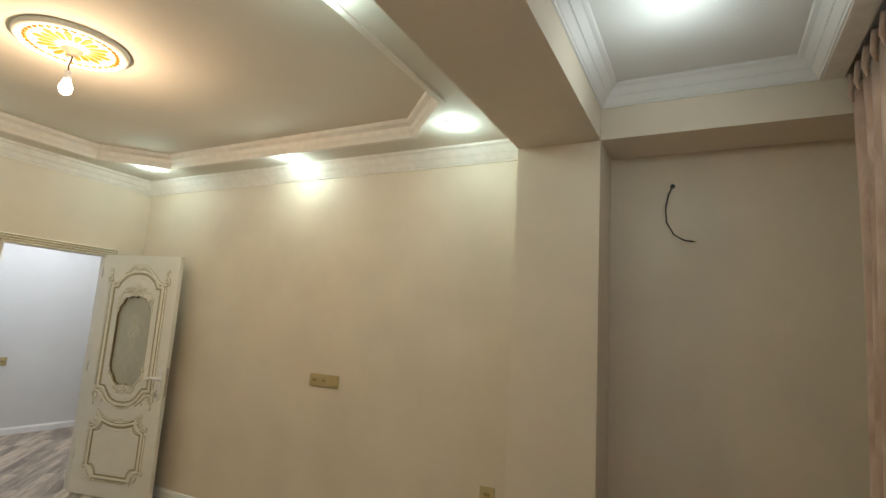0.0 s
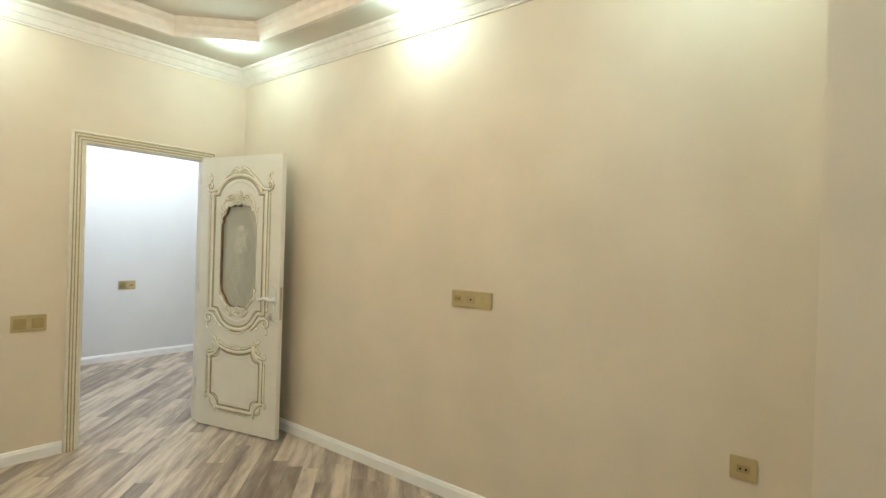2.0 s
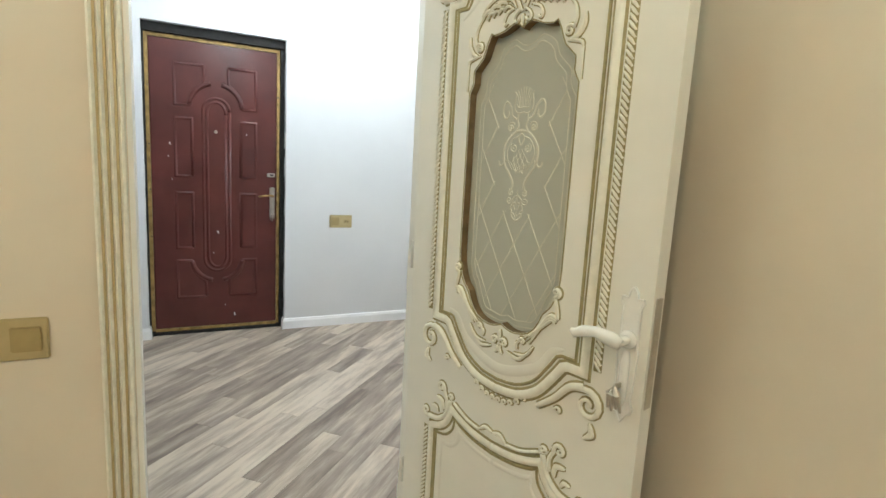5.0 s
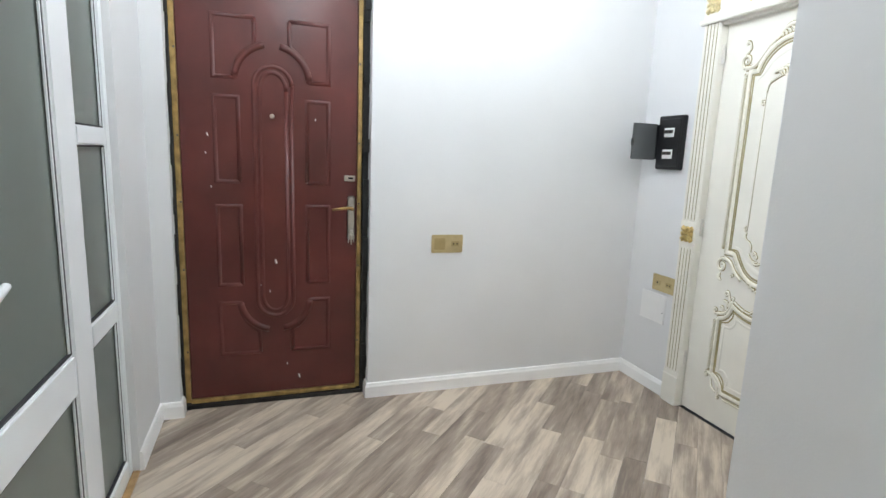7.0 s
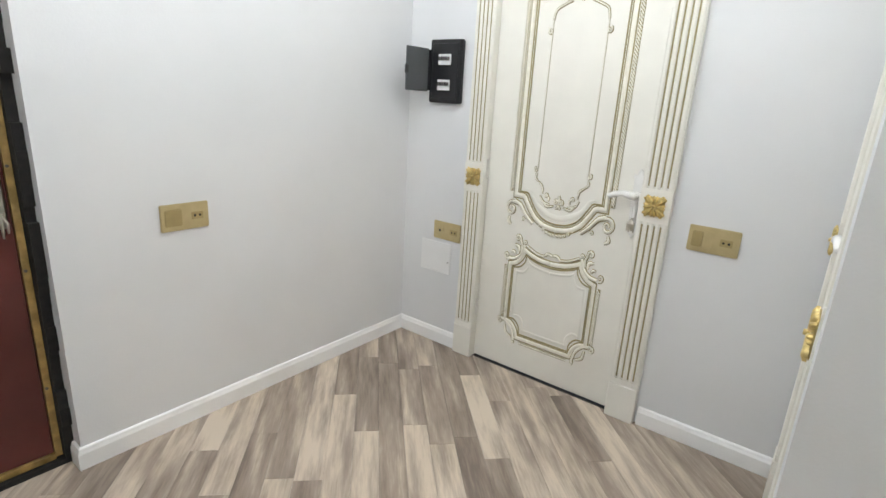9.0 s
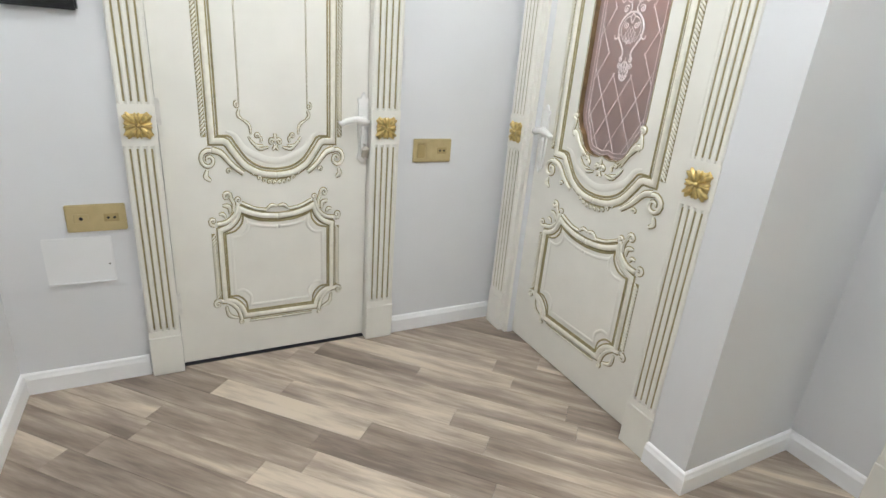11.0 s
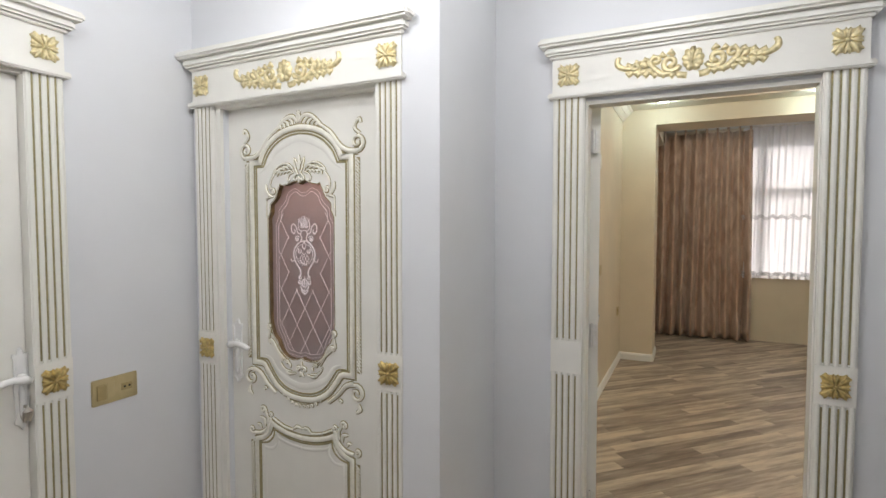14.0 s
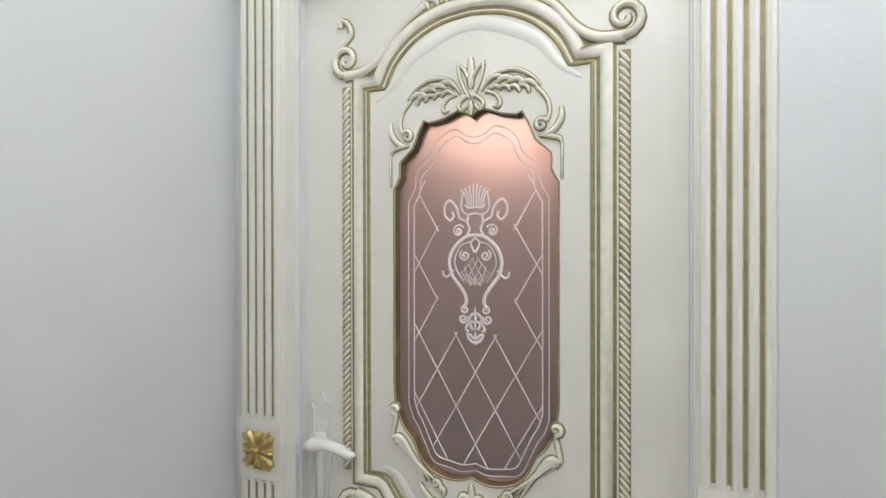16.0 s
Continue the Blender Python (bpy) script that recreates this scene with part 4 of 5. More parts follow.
carved_door(pose(-0.2715, -0.425, 0, 0, 0, ang), "door_3", "open ivory carved door with pale etched glass", PALE, ETCHP, half=0.391, high=2.0, handle_side=1, keys=True, shift=-0.005, lift=-0.034)
door_surround(pose(-0.7135, 0.07, 0, 0, 0, 180), "ivory fluted surround with gilded frieze round the open doorway", -0.517, 0.515, -0.39, 0.395, flowers=(False, True), mid=0.955)
hinges(pose(1.303, 2.028, 0, 0, 0, -90), (0.28, 1.0, 1.86))
hinges(pose(-0.342, -0.018, 0, 0, 0, 180), (0.3, 1.03, 1.85))

# lining and room-side casing of the doorway
lining = empty("door_frame")
tagged(lining, "cream door frame with moulded casing round the open doorway", "door frame")
for a, b in (((-1.117, -0.002, 0), (-1.105, 0.072, 2.0)), ((-0.333, -0.002, 0), (-0.32, 0.072, 2.0)), ((-1.105, -0.002, 1.985), (-0.333, 0.072, 2.0))):
    part("lining", boxes((a, b)), IVORY, lining)


def room_casing():
    for u, s in ((-1.117, -1), (-0.32, 1)):
        bm, gd = bmesh.new(), bmesh.new()
        for k, (o, h) in enumerate(((0.011, 0.014), (0.03, 0.018), (0.049, 0.022), (0.067, 0.026))):
            stroke(bm, [(u + s * o, 0), (u + s * o, 1.985 + o)], 0.0085, h)
            if k:
                add_box(gd, (u + s * (o - 0.0095) - 0.003, -0.012 - 0.003 * k, 0), (u + s * (o - 0.0095) + 0.003, 0, 1.985 + o - 0.01))
        cas = part("casing", bm, CREAM, lining)
        part("casing_gilding", gd, CASING_GOLD, cas, "dull gold line")
    bm, gd = bmesh.new(), bmesh.new()
    for k, (o, h) in enumerate(((0.011, 0.014), (0.03, 0.018), (0.049, 0.022), (0.067, 0.026))):
        stroke(bm, [(-1.117 - o, 1.985 + o), (-0.32 + o, 1.985 + o)], 0.0085, h)
        if k:
            add_box(gd, (-1.117 - o + 0.01, -0.012 - 0.003 * k, 1.985 + o - 0.0125), (-0.32 + o - 0.01, 0, 1.985 + o - 0.0065))
    cas = part("casing", bm, CREAM, lining)
    part("casing_gilding", gd, CASING_GOLD, cas, "dull gold line")


room_casing()


def entrance_door():
    d = empty("door_4", pose(-0.803, 2.63, 0))
    tagged(d, "closed oxblood steel entrance door with pressed panels", "door", kind="structure")
    part("leaf", boxes(((-0.416, 0, 0.043), (0.412, 0.06, 2.067)), bevel=0.003), RED, d)
    fr = boxes(((-0.44, -0.012, 0.03), (-0.417, 0.05, 2.09)), ((0.413, -0.012, 0.03), (0.433, 0.05, 2.09)), ((-0.417, -0.012, 2.068), (0.413, 0.05, 2.09)), ((-0.417, -0.012, 0.022), (0.413, 0.05, 0.042)))
    frame_part = part("door_frame", fr, BRASS, d, "scuffed brown-gold steel frame")
    bm = bmesh.new()
    for z in (0.3, 0.72, 1.05, 1.36, 1.75):
        for u in (-0.423, 0.42):
            add_cyl(bm, (u, -0.012, z), (u, -0.015, z), 0.005, n=8)
    part("frame_screw", bm, DARKSTEEL, frame_part)
    # near-black blocks of uneven depth fill the gap round the frame
    bm = bmesh.new()
    random.seed(4)
    for side in (-1, 1):
        z = 0.0
        while z < 2.12:
            h = 0.05 + 0.05 * random.random()
            u = -0.452 if side < 0 else 0.466
            x0, x1 = (u, -0.441) if side < 0 else (0.437, u)
            y = -0.02 - 0.035 * random.random()
            add_box(bm, (x0, y, z), (x1, 0.06, min(2.148, z + h)))
            z += h
    add_box(bm, (-0.452, -0.05, 2.092), (0.466, 0.06, 2.15))
    add_box(bm, (-0.452, -0.03, 0), (0.466, 0.05, 0.019))
    part("frame_gap", bm, DARK_JOINT, d, "dark uneven joint round the door frame")

    def press(pts, w=0.010, h=0.0055, close=False):
        stroke(bm, pts + (pts[:1] if close else []), w, h)

    def arc(cu, cv, r, a0, a1, n=12):
        return [(cu + r * math.cos(radians(a0 + (a1 - a0) * k / n)), cv + r * math.sin(radians(a0 + (a1 - a0) * k / n))) for k in range(n + 1)]

    def panel(name, outlines):
        nonlocal bm
        bm = bmesh.new()
        for o in outlines:
            press(o)
        part(name, bm, RED, d, smooth=True)

    oval = arc(0, 1.615, 0.088, 0, 180) + arc(0, 0.55, 0.088, 180, 360)
    panel("centre_panel", [oval + oval[:1], [(u * 0.7, 1.08 + (v - 1.08) * 0.955) for u, v in oval + oval[:1]]])
    for s in (-1, 1):
        q = [(s * 0.08, 1.915), (s * 0.265, 1.915), (s * 0.265, 1.64), (s * 0.175, 1.64)]
        q += [(s * u, v) for u, v in arc(0, 1.64, 0.175, 0, 62)] + [(s * 0.08, 1.86), (s * 0.08, 1.915)]
        panel("corner_panel", [q])
        q = [(s * 0.08, 0.27), (s * 0.265, 0.27), (s * 0.265, 0.54), (s * 0.175, 0.54)]
        q += [(s * u, v) for u, v in arc(0, 0.54, 0.175, 0, -62)] + [(s * 0.08, 0.33), (s * 0.08, 0.27)]
        panel("corner_panel", [q])
        for z0, z1 in ((1.15, 1.55), (0.635, 1.03)):
            r1 = [(s * 0.16, z0), (s * 0.265, z0), (s * 0.265, z1), (s * 0.16, z1), (s * 0.16, z0)]
            panel("side_panel", [r1])
    for cv, a0, a1 in ((1.63, 8, 78), (0.56, -8, -78)):
        for s in (-1, 1):
            bm = bmesh.new()
            stroke(bm, [(s * u, v) for u, v in arc(0, cv, 0.172, a0, a1)], 0.016, 0.012)
            part("arch_rib", bm, RED, d, smooth=True)
    part("peephole", add_cyl(bmesh.new(), (-0.005, 0, 1.47), (-0.005, -0.012, 1.47), 0.012, 0.01), STEEL, d, "small nickel peephole")
    plate = boxes(((0.362, -0.012, 0.86), (0.402, 0, 1.09)), bevel=0.006, seg=2)
    hnd = part("handle", plate, STEEL, d, "nickel lever handle on a long plate")
    bm = add_cyl(bmesh.new(), (0.382, -0.01, 1.025), (0.382, -0.05, 1.025), 0.01)
    add_tube(bm, [(0.385, -0.05, 1.025), (0.36, -0.054, 1.03), (0.32, -0.052, 1.026), (0.28, -0.048, 1.02)], [0.009, 0.009, 0.007, 0.006])
    part("lever", bm, BRASS, hnd, smooth=True)
    part("lock_cover", boxes(((0.345, -0.01, 1.165), (0.402, 0, 1.195)), bevel=0.003), STEEL, d, "nickel upper lock")
    part("lock_slot", boxes(((0.365, -0.0125, 1.176), (0.39, -0.006, 1.186))), BLACK, d)
    bm = boxes(((0.376, -0.03, 0.9), (0.39, -0.012, 0.91)))
    for k, (u, z) in enumerate(((0.366, 0.845), (0.38, 0.835), (0.393, 0.85))):
        add_tube(bm, [(0.382, -0.03, 0.905), (u, -0.032, 0.88), (u, -0.03, z)], [0.003, 0.006, 0.0025], 6)
    part("key_bunch", bm, STEEL, d, "bunch of small steel keys")
    bm = bmesh.new()
    for u, v, w in ((-0.3, 1.38, 0.003), (-0.29, 1.13, 0.002), (-0.07, 0.63, 0.003), (-0.03, 0.6, 0.002), (0.0, 0.76, 0.004), (0.11, 0.13, 0.004), (-0.31, 1.29, 0.002), (0.05, 0.2, 0.002), (-0.23, 0.64, 0.002), (0.2, 1.47, 0.002)):
        stroke(bm, [(u, v), (u + w * 1.4, v - 0.016 * w / 0.003)], w, 0.001)
    part("paint_fleck", bm, WHITEP, d, "splashes of white paint")


entrance_door()


# ---- glazed partition in the hall ----
def partition():
    p = empty("glazed_partition", pose(-1.37, 0, 0))
    tagged(p, "white plastic glazed partition with frosted panes and double door", "partition")

    def bars(name, parent, spec, depth, label=""):
        bm = bmesh.new()
        for y0, y1, z0, z1 in spec:
            add_box(bm, (-depth, y0, z0), (0.0, y1, z1), 0.006, 2)
        return part(name, bm, UPVC, parent, label)

    def pane(parent, y0, y1, z0, z1):
        part("gasket", boxes(((-0.032, y0, z0), (-0.008, y0 + 0.006, z1)), ((-0.032, y1 - 0.006, z0), (-0.008, y1, z1)), ((-0.032, y0 + 0.006, z0), (-0.008, y1 - 0.006, z0 + 0.006)), ((-0.032, y0 + 0.006, z1 - 0.006), (-0.008, y1 - 0.006, z1))), GASKET, parent)
        part("pane", boxes(((-0.03, y0 + 0.006, z0 + 0.006), (-0.018, y1 - 0.006, z1 - 0.006))), FROST, parent)
        part("glazing_bead", boxes(((-0.014, y0 + 0.006, z0 + 0.006), (-0.009, y0 + 0.014, z1 - 0.006)), ((-0.014, y1 - 0.014, z0 + 0.006), (-0.009, y1 - 0.006, z1 - 0.006))), UPVC, parent)

    side = bars("side_frame", p, ((1.585, 1.74, 0.0, 2.3), (2.04, 2.09, 0, 2.3), (1.74, 2.04, 0, 0.085), (1.74, 2.04, 0.655, 0.735), (1.74, 2.04, 1.30, 1.36), (1.74, 2.04, 2.22, 2.3)), 0.06)
    for z0, z1 in ((0.085, 0.655), (0.735, 1.30), (1.36, 2.22)):
        pane(side, 1.74, 2.04, z0, z1)
    for y0, y1, swing in ((0.80, 1.58, True), (0.47, 0.785, False)):
        d = bars("door_leaf", p, ((y0, y0 + 0.115, 0.02, 2.28), (y1 - 0.095, y1, 0.02, 2.28), (y0 + 0.115, y1 - 0.095, 0.02, 0.15), (y0 + 0.115, y1 - 0.095, 0.615, 0.735), (y0 + 0.115, y1 - 0.095, 2.17, 2.28)), 0.055)
        d.location.x = 0.03
        for z0, z1 in ((0.15, 0.615), (0.735, 2.17)):
            pane(d, y0 + 0.115, y1 - 0.095, z0, z1)
        if swing:
            plate = part("handle", boxes(((0, 0.862, 0.86), (0.012, 0.892, 1.09)), bevel=0.005, seg=2), UPVC, d, "white lever handle with a key in the lock")
            bm = add_cyl(bmesh.new(), (0.01, 0.877, 1.03), (0.055, 0.877, 1.03), 0.011)
            add_tube(bm, [(0.055, 0.87, 1.03), (0.058, 0.9, 1.03), (0.058, 0.95, 1.032), (0.058, 1.0, 1.045)], [0.01, 0.011, 0.01, 0.008], 10)
            part("lever", bm, UPVC, plate, smooth=True)
            bm = boxes(((0.01, 0.868, 0.905), (0.02, 0.886, 0.93)))
            add_tube(bm, [(0.02, 0.877, 0.918), (0.045, 0.88, 0.918), (0.048, 0.895, 0.9), (0.048, 0.9, 0.87)], [0.005, 0.008, 0.009, 0.006])
            part("key", bm, STEEL, plate, "steel key in the lock")
    part("head_rail", boxes(((-0.07, 0.472, 2.302), (0.02, 2.088, 2.33))), UPVC, p)
    part("threshold_strip", boxes(((0.0, 0.8, 0.0), (0.028, 2.085, 0.012)), bevel=0.003), material("oak_strip", (0.36, 0.22, 0.09), 0.45, vary=0.2, scale=20), p, "narrow oak floor strip")


partition()

# ---- living room things ----
def spot_fitting(x, y, z, label):
    s = empty("ceiling_spotlight", pose(x, y, z))
    tagged(s, label, "spotlight", "recessed ceiling spotlights")
    bm = bmesh.new()
    n = 24
    prof = [(0.057, -0.001), (0.061, -0.007), (0.069, -0.006), (0.073, 0.0)]
    rings = [[bm.verts.new((r * math.cos(k * 2 * math.pi / n), r * math.sin(k * 2 * math.pi / n), h)) for k in range(n)] for r, h in prof]
    for a, b in zip(rings, rings[1:]):
        for k in range(n):
            bm.faces.new((a[k], a[(k + 1) % n], b[(k + 1) % n], b[k]))
    part("ring", bm, WHITEP, s, smooth=True)
    bm = bmesh.new()
    bmesh.ops.create_uvsphere(bm, u_segments=16, v_segments=8, radius=0.058, matrix=Matrix.Diagonal((1, 1, 0.32, 1)))
    part("lens", bm, LENS_ON, s, "lit white lens")


for sx, sy in ROOM_SPOTS:
    spot_fitting(sx, sy, Z_SOF, "lit white recessed spotlight in the ceiling edge")
for sx, sy in RECESS_SPOTS:
    spot_fitting(sx, sy, Z_TOP, "lit white recessed spotlight in the window recess")
# fittings added for the assumed hall lamps, never in view
for sx, sy in ASSUMED_HALL_SPOTS:
    spot_fitting(sx, sy, Z_HALL, "assumed recessed spotlight in the hall ceiling, out of view")


def medallion():
    m = empty("ceiling_medallion", pose(-1.76, -1.925, Z_TOP))
    tagged(m, "round white plaster ceiling rose with painted gold rays", "ceiling rose")
    prof = [(0.0, 0.0), (0.03, 0.03), (0.055, 0.03), (0.07, 0.014), (0.195, 0.012), (0.2, 0.016), (0.232, 0.015), (0.24, 0.024), (0.262, 0.025), (0.272, 0.018), (0.275, 0.0)]
    bm, n = bmesh.new(), 48
    rings = [[bm.verts.new((r * math.cos(k * 2 * math.pi / n), r * math.sin(k * 2 * math.pi / n), -h)) for k in range(n)] for r, h in prof[1:]]
    for a, b in zip(rings, rings[1:]):
        for k in range(n):
            bm.faces.new((a[k], a[(k + 1) % n], b[(k + 1) % n], b[k]))
    bm.faces.new(rings[0])
    part("rose", bm, MED_W, m, smooth=True)
    yellow = material("ochre_gold_paint", (0.52, 0.21, 0.008), 0.45, metal=0.0, vary=0.25, scale=60)
    for k in range(20):
        bm = bmesh.new()
        long = 0.182 if k % 2 else 0.16
        stroke(bm, [(0.078, 0), (0.1, 0), (long - 0.02, 0), (long, 0)], [0.006, 0.013, 0.019, 0.007], 0.006)
        bmesh.ops.rotate(bm, cent=(0, 0, 0), matrix=Matrix.Rotation(radians(90), 3, "X"), verts=bm.verts[:])
        for v in bm.verts:
            v.co.z = -0.0125 - abs(v.co.z)
        ray = part("ray", bm, yellow, m)
        ray.rotation_euler.z = k * math.pi / 10
    bm = bmesh.new()
    for k in range(36):
        a = k * math.pi / 18
        ring_pts = [((0.208 + 0.014 * (j % 2)) * math.cos(a + 0.04 * j), (0.208 + 0.014 * (j % 2)) * math.sin(a + 0.04 * j), -0.018) for j in range(4)]
        add_tube(bm, ring_pts, [0.003, 0.006, 0.006, 0.003], 6)
    part("beading", bm, yellow, m, "ochre gold border")["kind"] = "stuff"
    for piece in m.children:
        piece.scale = (0.92, 0.92, 1)
    bm = add_cyl(bmesh.new(), (0, 0, -0.058), (0, 0, -0.03), 0.018, 0.05, 24)
    add_cyl(bm, (0, 0, -0.062), (0, 0, -0.057), 0.02, 0.02, 20)
    part("canopy", bm, material("dull_canopy", (0.30, 0.24, 0.19), 0.5, metal=0.3, vary=0.1), m, "small dull metal canopy over the cord")


medallion()


def hanging_bulb():
    b = empty("hanging_bulb", pose(-1.76, -1.925, 0))
    tagged(b, "bare lit bulb on a short cord from the ceiling", "light bulb")
    part("cord", add_tube(bmesh.new(), [(0, 0, 2.822), (0.006, 0.002, 2.78), (-0.004, 0, 2.73), (0, 0, 2.70)], 0.004), WIRE, b)
    part("socket", add_cyl(bmesh.new(), (0, 0, 2.705), (0, 0, 2.66), 0.016, 0.019), WHITEP, b, "white lamp holder")
    bm, n = bmesh.new(), 20
    rings = [[bm.verts.new((r * math.cos(k * 2 * math.pi / n), r * math.sin(k * 2 * math.pi / n), z)) for k in range(n)] for r, z in ((0.015, 2.66), (0.019, 2.65), (0.029, 2.625), (0.03, 2.61), (0.024, 2.592), (0.012, 2.583), (0.002, 2.581))]
    for p, q in zip(rings, rings[1:]):
        for k in range(n):
            bm.faces.new((p[k], p[(k + 1) % n], q[(k + 1) % n], q[k]))
    g = part("glass_bulb", bm, BULB_ON, b, "glowing warm bulb", smooth=True)
    g.visible_shadow = False


hanging_bulb()


def wall_wire():
    w = empty("loose_wire", pose(0, 0, 0))
    tagged(w, "black wire end hanging from a hole in the wall", "wire")
    part("hole", add_cyl(bmesh.new(), (-0.001, -4.633, 2.391), (-0.004, -4.633, 2.391), 0.013), BLACK, w)
    pts = [(-0.004, -4.633, 2.391), (-0.02, -4.612, 2.34), (-0.03, -4.598, 2.26), (-0.034, -4.603, 2.18), (-0.034, -4.64, 2.11), (-0.034, -4.69, 2.078), (-0.034, -4.735, 2.07)]
    part("cable", add_tube(bmesh.new(), [tuple(a) for a in [Vector(p) for p in pts]], [0.004] * 5 + [0.0045, 0.006]), WIRE, w, smooth=True)
    part("bare_end", add_tube(bmesh.new(), [(-0.034, -4.733, 2.07), (-0.034, -4.75, 2.069)], 0.0028, 6), BRASS, w, "bare copper wire end")


wall_wire()


def plate(name, m, w, h, kinds, label, cat):
    """Gold wall plate; kinds: r rocker, n narrow rocker, s socket, d data slot."""
    p = empty(name, m)
    tagged(p, label, cat, "gold wall plates")
    part("face", boxes(((-w / 2, -0.009, -h / 2), (w / 2, 0, h / 2)), bevel=0.003, seg=2), PLATE, p)
    n = len(kinds)
    step = w / n
    for k, kind in enumerate(kinds):
        u = -w / 2 + step * (k + 0.5)
        if kind == "r":
            part("rocker", boxes(((u - 0.031, -0.0135, -0.031), (u + 0.031, -0.008, 0.031)), bevel=0.003, seg=2), PLATED, p, "slightly darker rocker")
        elif kind == "n":
            part("rocker", boxes(((u - 0.03, -0.015, -0.03), (u + 0.008, -0.008, 0.03)), bevel=0.003, seg=2), PLATED, p, "narrow darker rocker")
            part("blank", boxes(((u + 0.012, -0.0105, -0.033), (u + 0.04, -0.008, 0.033)), bevel=0.001), PLATE, p)
        elif kind == "s":
            ins = part("insert", boxes(((u - 0.022, -0.011, -0.014), (u + 0.022, -0.008, 0.014)), bevel=0.002), PLATED, p)
            bm = bmesh.new()
            for s in (-1, 1):
                add_cyl(bm, (u + s * 0.0095, -0.0085, 0), (u + s * 0.0095, -0.0115, 0), 0.0045, n=10)
            part("pin_hole", bm, BLACK, ins, "dark pin holes")
        elif kind == "d":
            ins = part("insert", boxes(((u - 0.022, -0.0115, -0.016), (u + 0.022, -0.008, 0.016)), bevel=0.003), PLATE, p)
            part("jack_hole", add_cyl(bmesh.new(), (u, -0.008, 0), (u, -0.012, 0), 0.006, n=12), BLACK, ins)
        else:
            for dz in (-0.014, 0.014):
                part("slot_lip", boxes(((u - 0.025, -0.013, dz - 0.003), (u + 0.025, -0.008, dz + 0.003)), bevel=0.002), PLATE, p)
    return p


plate("socket_plate", pose(0, -2.313, 1.107, 0, 0, -90), 0.264, 0.091, "sdx", "triple gold socket plate on the beige wall", "socket")
plate("wall_socket", pose(0, -3.61, 0.572, 0, 0, -90), 0.094, 0.09, "s", "single gold wall socket low on the beige wall", "socket")
plate("light_switch", pose(-1.383, 0, 0.842), 0.177, 0.103, "rr", "double gold light switch beside the doorway", "switch")
plate("light_switch", pose(0.088, Y_N, 0.845), 0.178, 0.099, "rs", "gold switch and socket plate beside the entrance door", "switch")
plate("socket_plate", pose(X_E, 2.233, 0.643, 0, 0, -90), 0.175, 0.095, "ds", "double gold socket plate above a white box", "socket")
plate("light_switch", pose(X_E, 0.988, 0.86, 0, 0, -90), 0.178, 0.1, "ns", "gold switch and socket plate between two doors", "switch")

junction = empty("junction_box", pose(X_E, 2.30, 0.494, 0, 0, -90))
tagged(junction, "flat white plastic cover box low on the wall", "junction box")
part("cover", boxes(((-0.1, -0.008, -0.083), (0.1, 0, 0.083)), bevel=0.003, seg=2), WHITEP, junction)
part("lip", boxes(((-0.098, -0.012, -0.085), (0.098, -0.0005, -0.08))), WHITEP, junction)
part("screw", add_cyl(bmesh.new(), (0.085, -0.007, -0.02), (0.085, -0.01, -0.02), 0.003, n=8), DARKSTEEL, junction)


def breaker_box():
    b = empty("breaker_box", pose(X_E, 2.288, 1.436, 0, 0, -90))
    tagged(b, "black breaker box on the wall with its lid open", "breaker box")
    bm = boxes(((-0.095, -0.03, -0.147), (0.095, 0, 0.147)), bevel=0.005, seg=2)
    part("housing", bm, BLACK, b)
    part("inner_face", boxes(((-0.078, -0.034, -0.13), (0.078, -0.029, 0.13)), bevel=0.003), BLACK, b)
    for v in (0.055, -0.062):
        row = part("breaker_row", boxes(((-0.038, -0.037, v - 0.025), (0.038, -0.0335, v + 0.025)), bevel=0.002), WHITEP, b, "row of white breakers")
        for k in range(5):
            part("breaker_switch", boxes(((-0.034 + 0.0142 * k, -0.046, v - 0.004), (-0.026 + 0.0142 * k, -0.036, v + 0.014)), bevel=0.002), BLACK if k % 2 else DARKSTEEL, row)
    lid = boxes(((-0.108, -0.195, -0.095), (-0.1, -0.03, 0.105)), bevel=0.003, seg=2)
    lid_ob = part("lid", lid, SMOKED, b, "smoked grey lid standing open")
    part("lid_catch", boxes(((-0.11, -0.198, -0.018), (-0.098, -0.182, 0.02)), bevel=0.002), BLACK, lid_ob)
    part("lid_hinge", boxes(((-0.104, -0.034, -0.09), (-0.094, -0.02, 0.1))), BLACK, b)


breaker_box()

# dark framed panel on the door wall
panel_thing = empty("wall_panel", pose(-1.96, 0, 1.425))
tagged(panel_thing, "dark brown framed panel hung on the beige wall", "wall panel")
DARKWOOD = material("dark_mahogany", (0.045, 0.016, 0.014), 0.3, vary=0.3, scale=12)
part("board", boxes(((-0.30, -0.018, -0.55), (0.30, 0, 0.55))), DARKWOOD, panel_thing)
for a, b in (((-0.33, -0.03, -0.578), (-0.30, 0, 0.578)), ((0.30, -0.03, -0.578), (0.33, 0, 0.578)), ((-0.30, -0.03, 0.55), (0.30, 0, 0.578)), ((-0.30, -0.03, -0.578), (0.30, 0, -0.55))):
    part("frame_side", boxes((a, b), bevel=0.004), DARKWOOD, panel_thing)

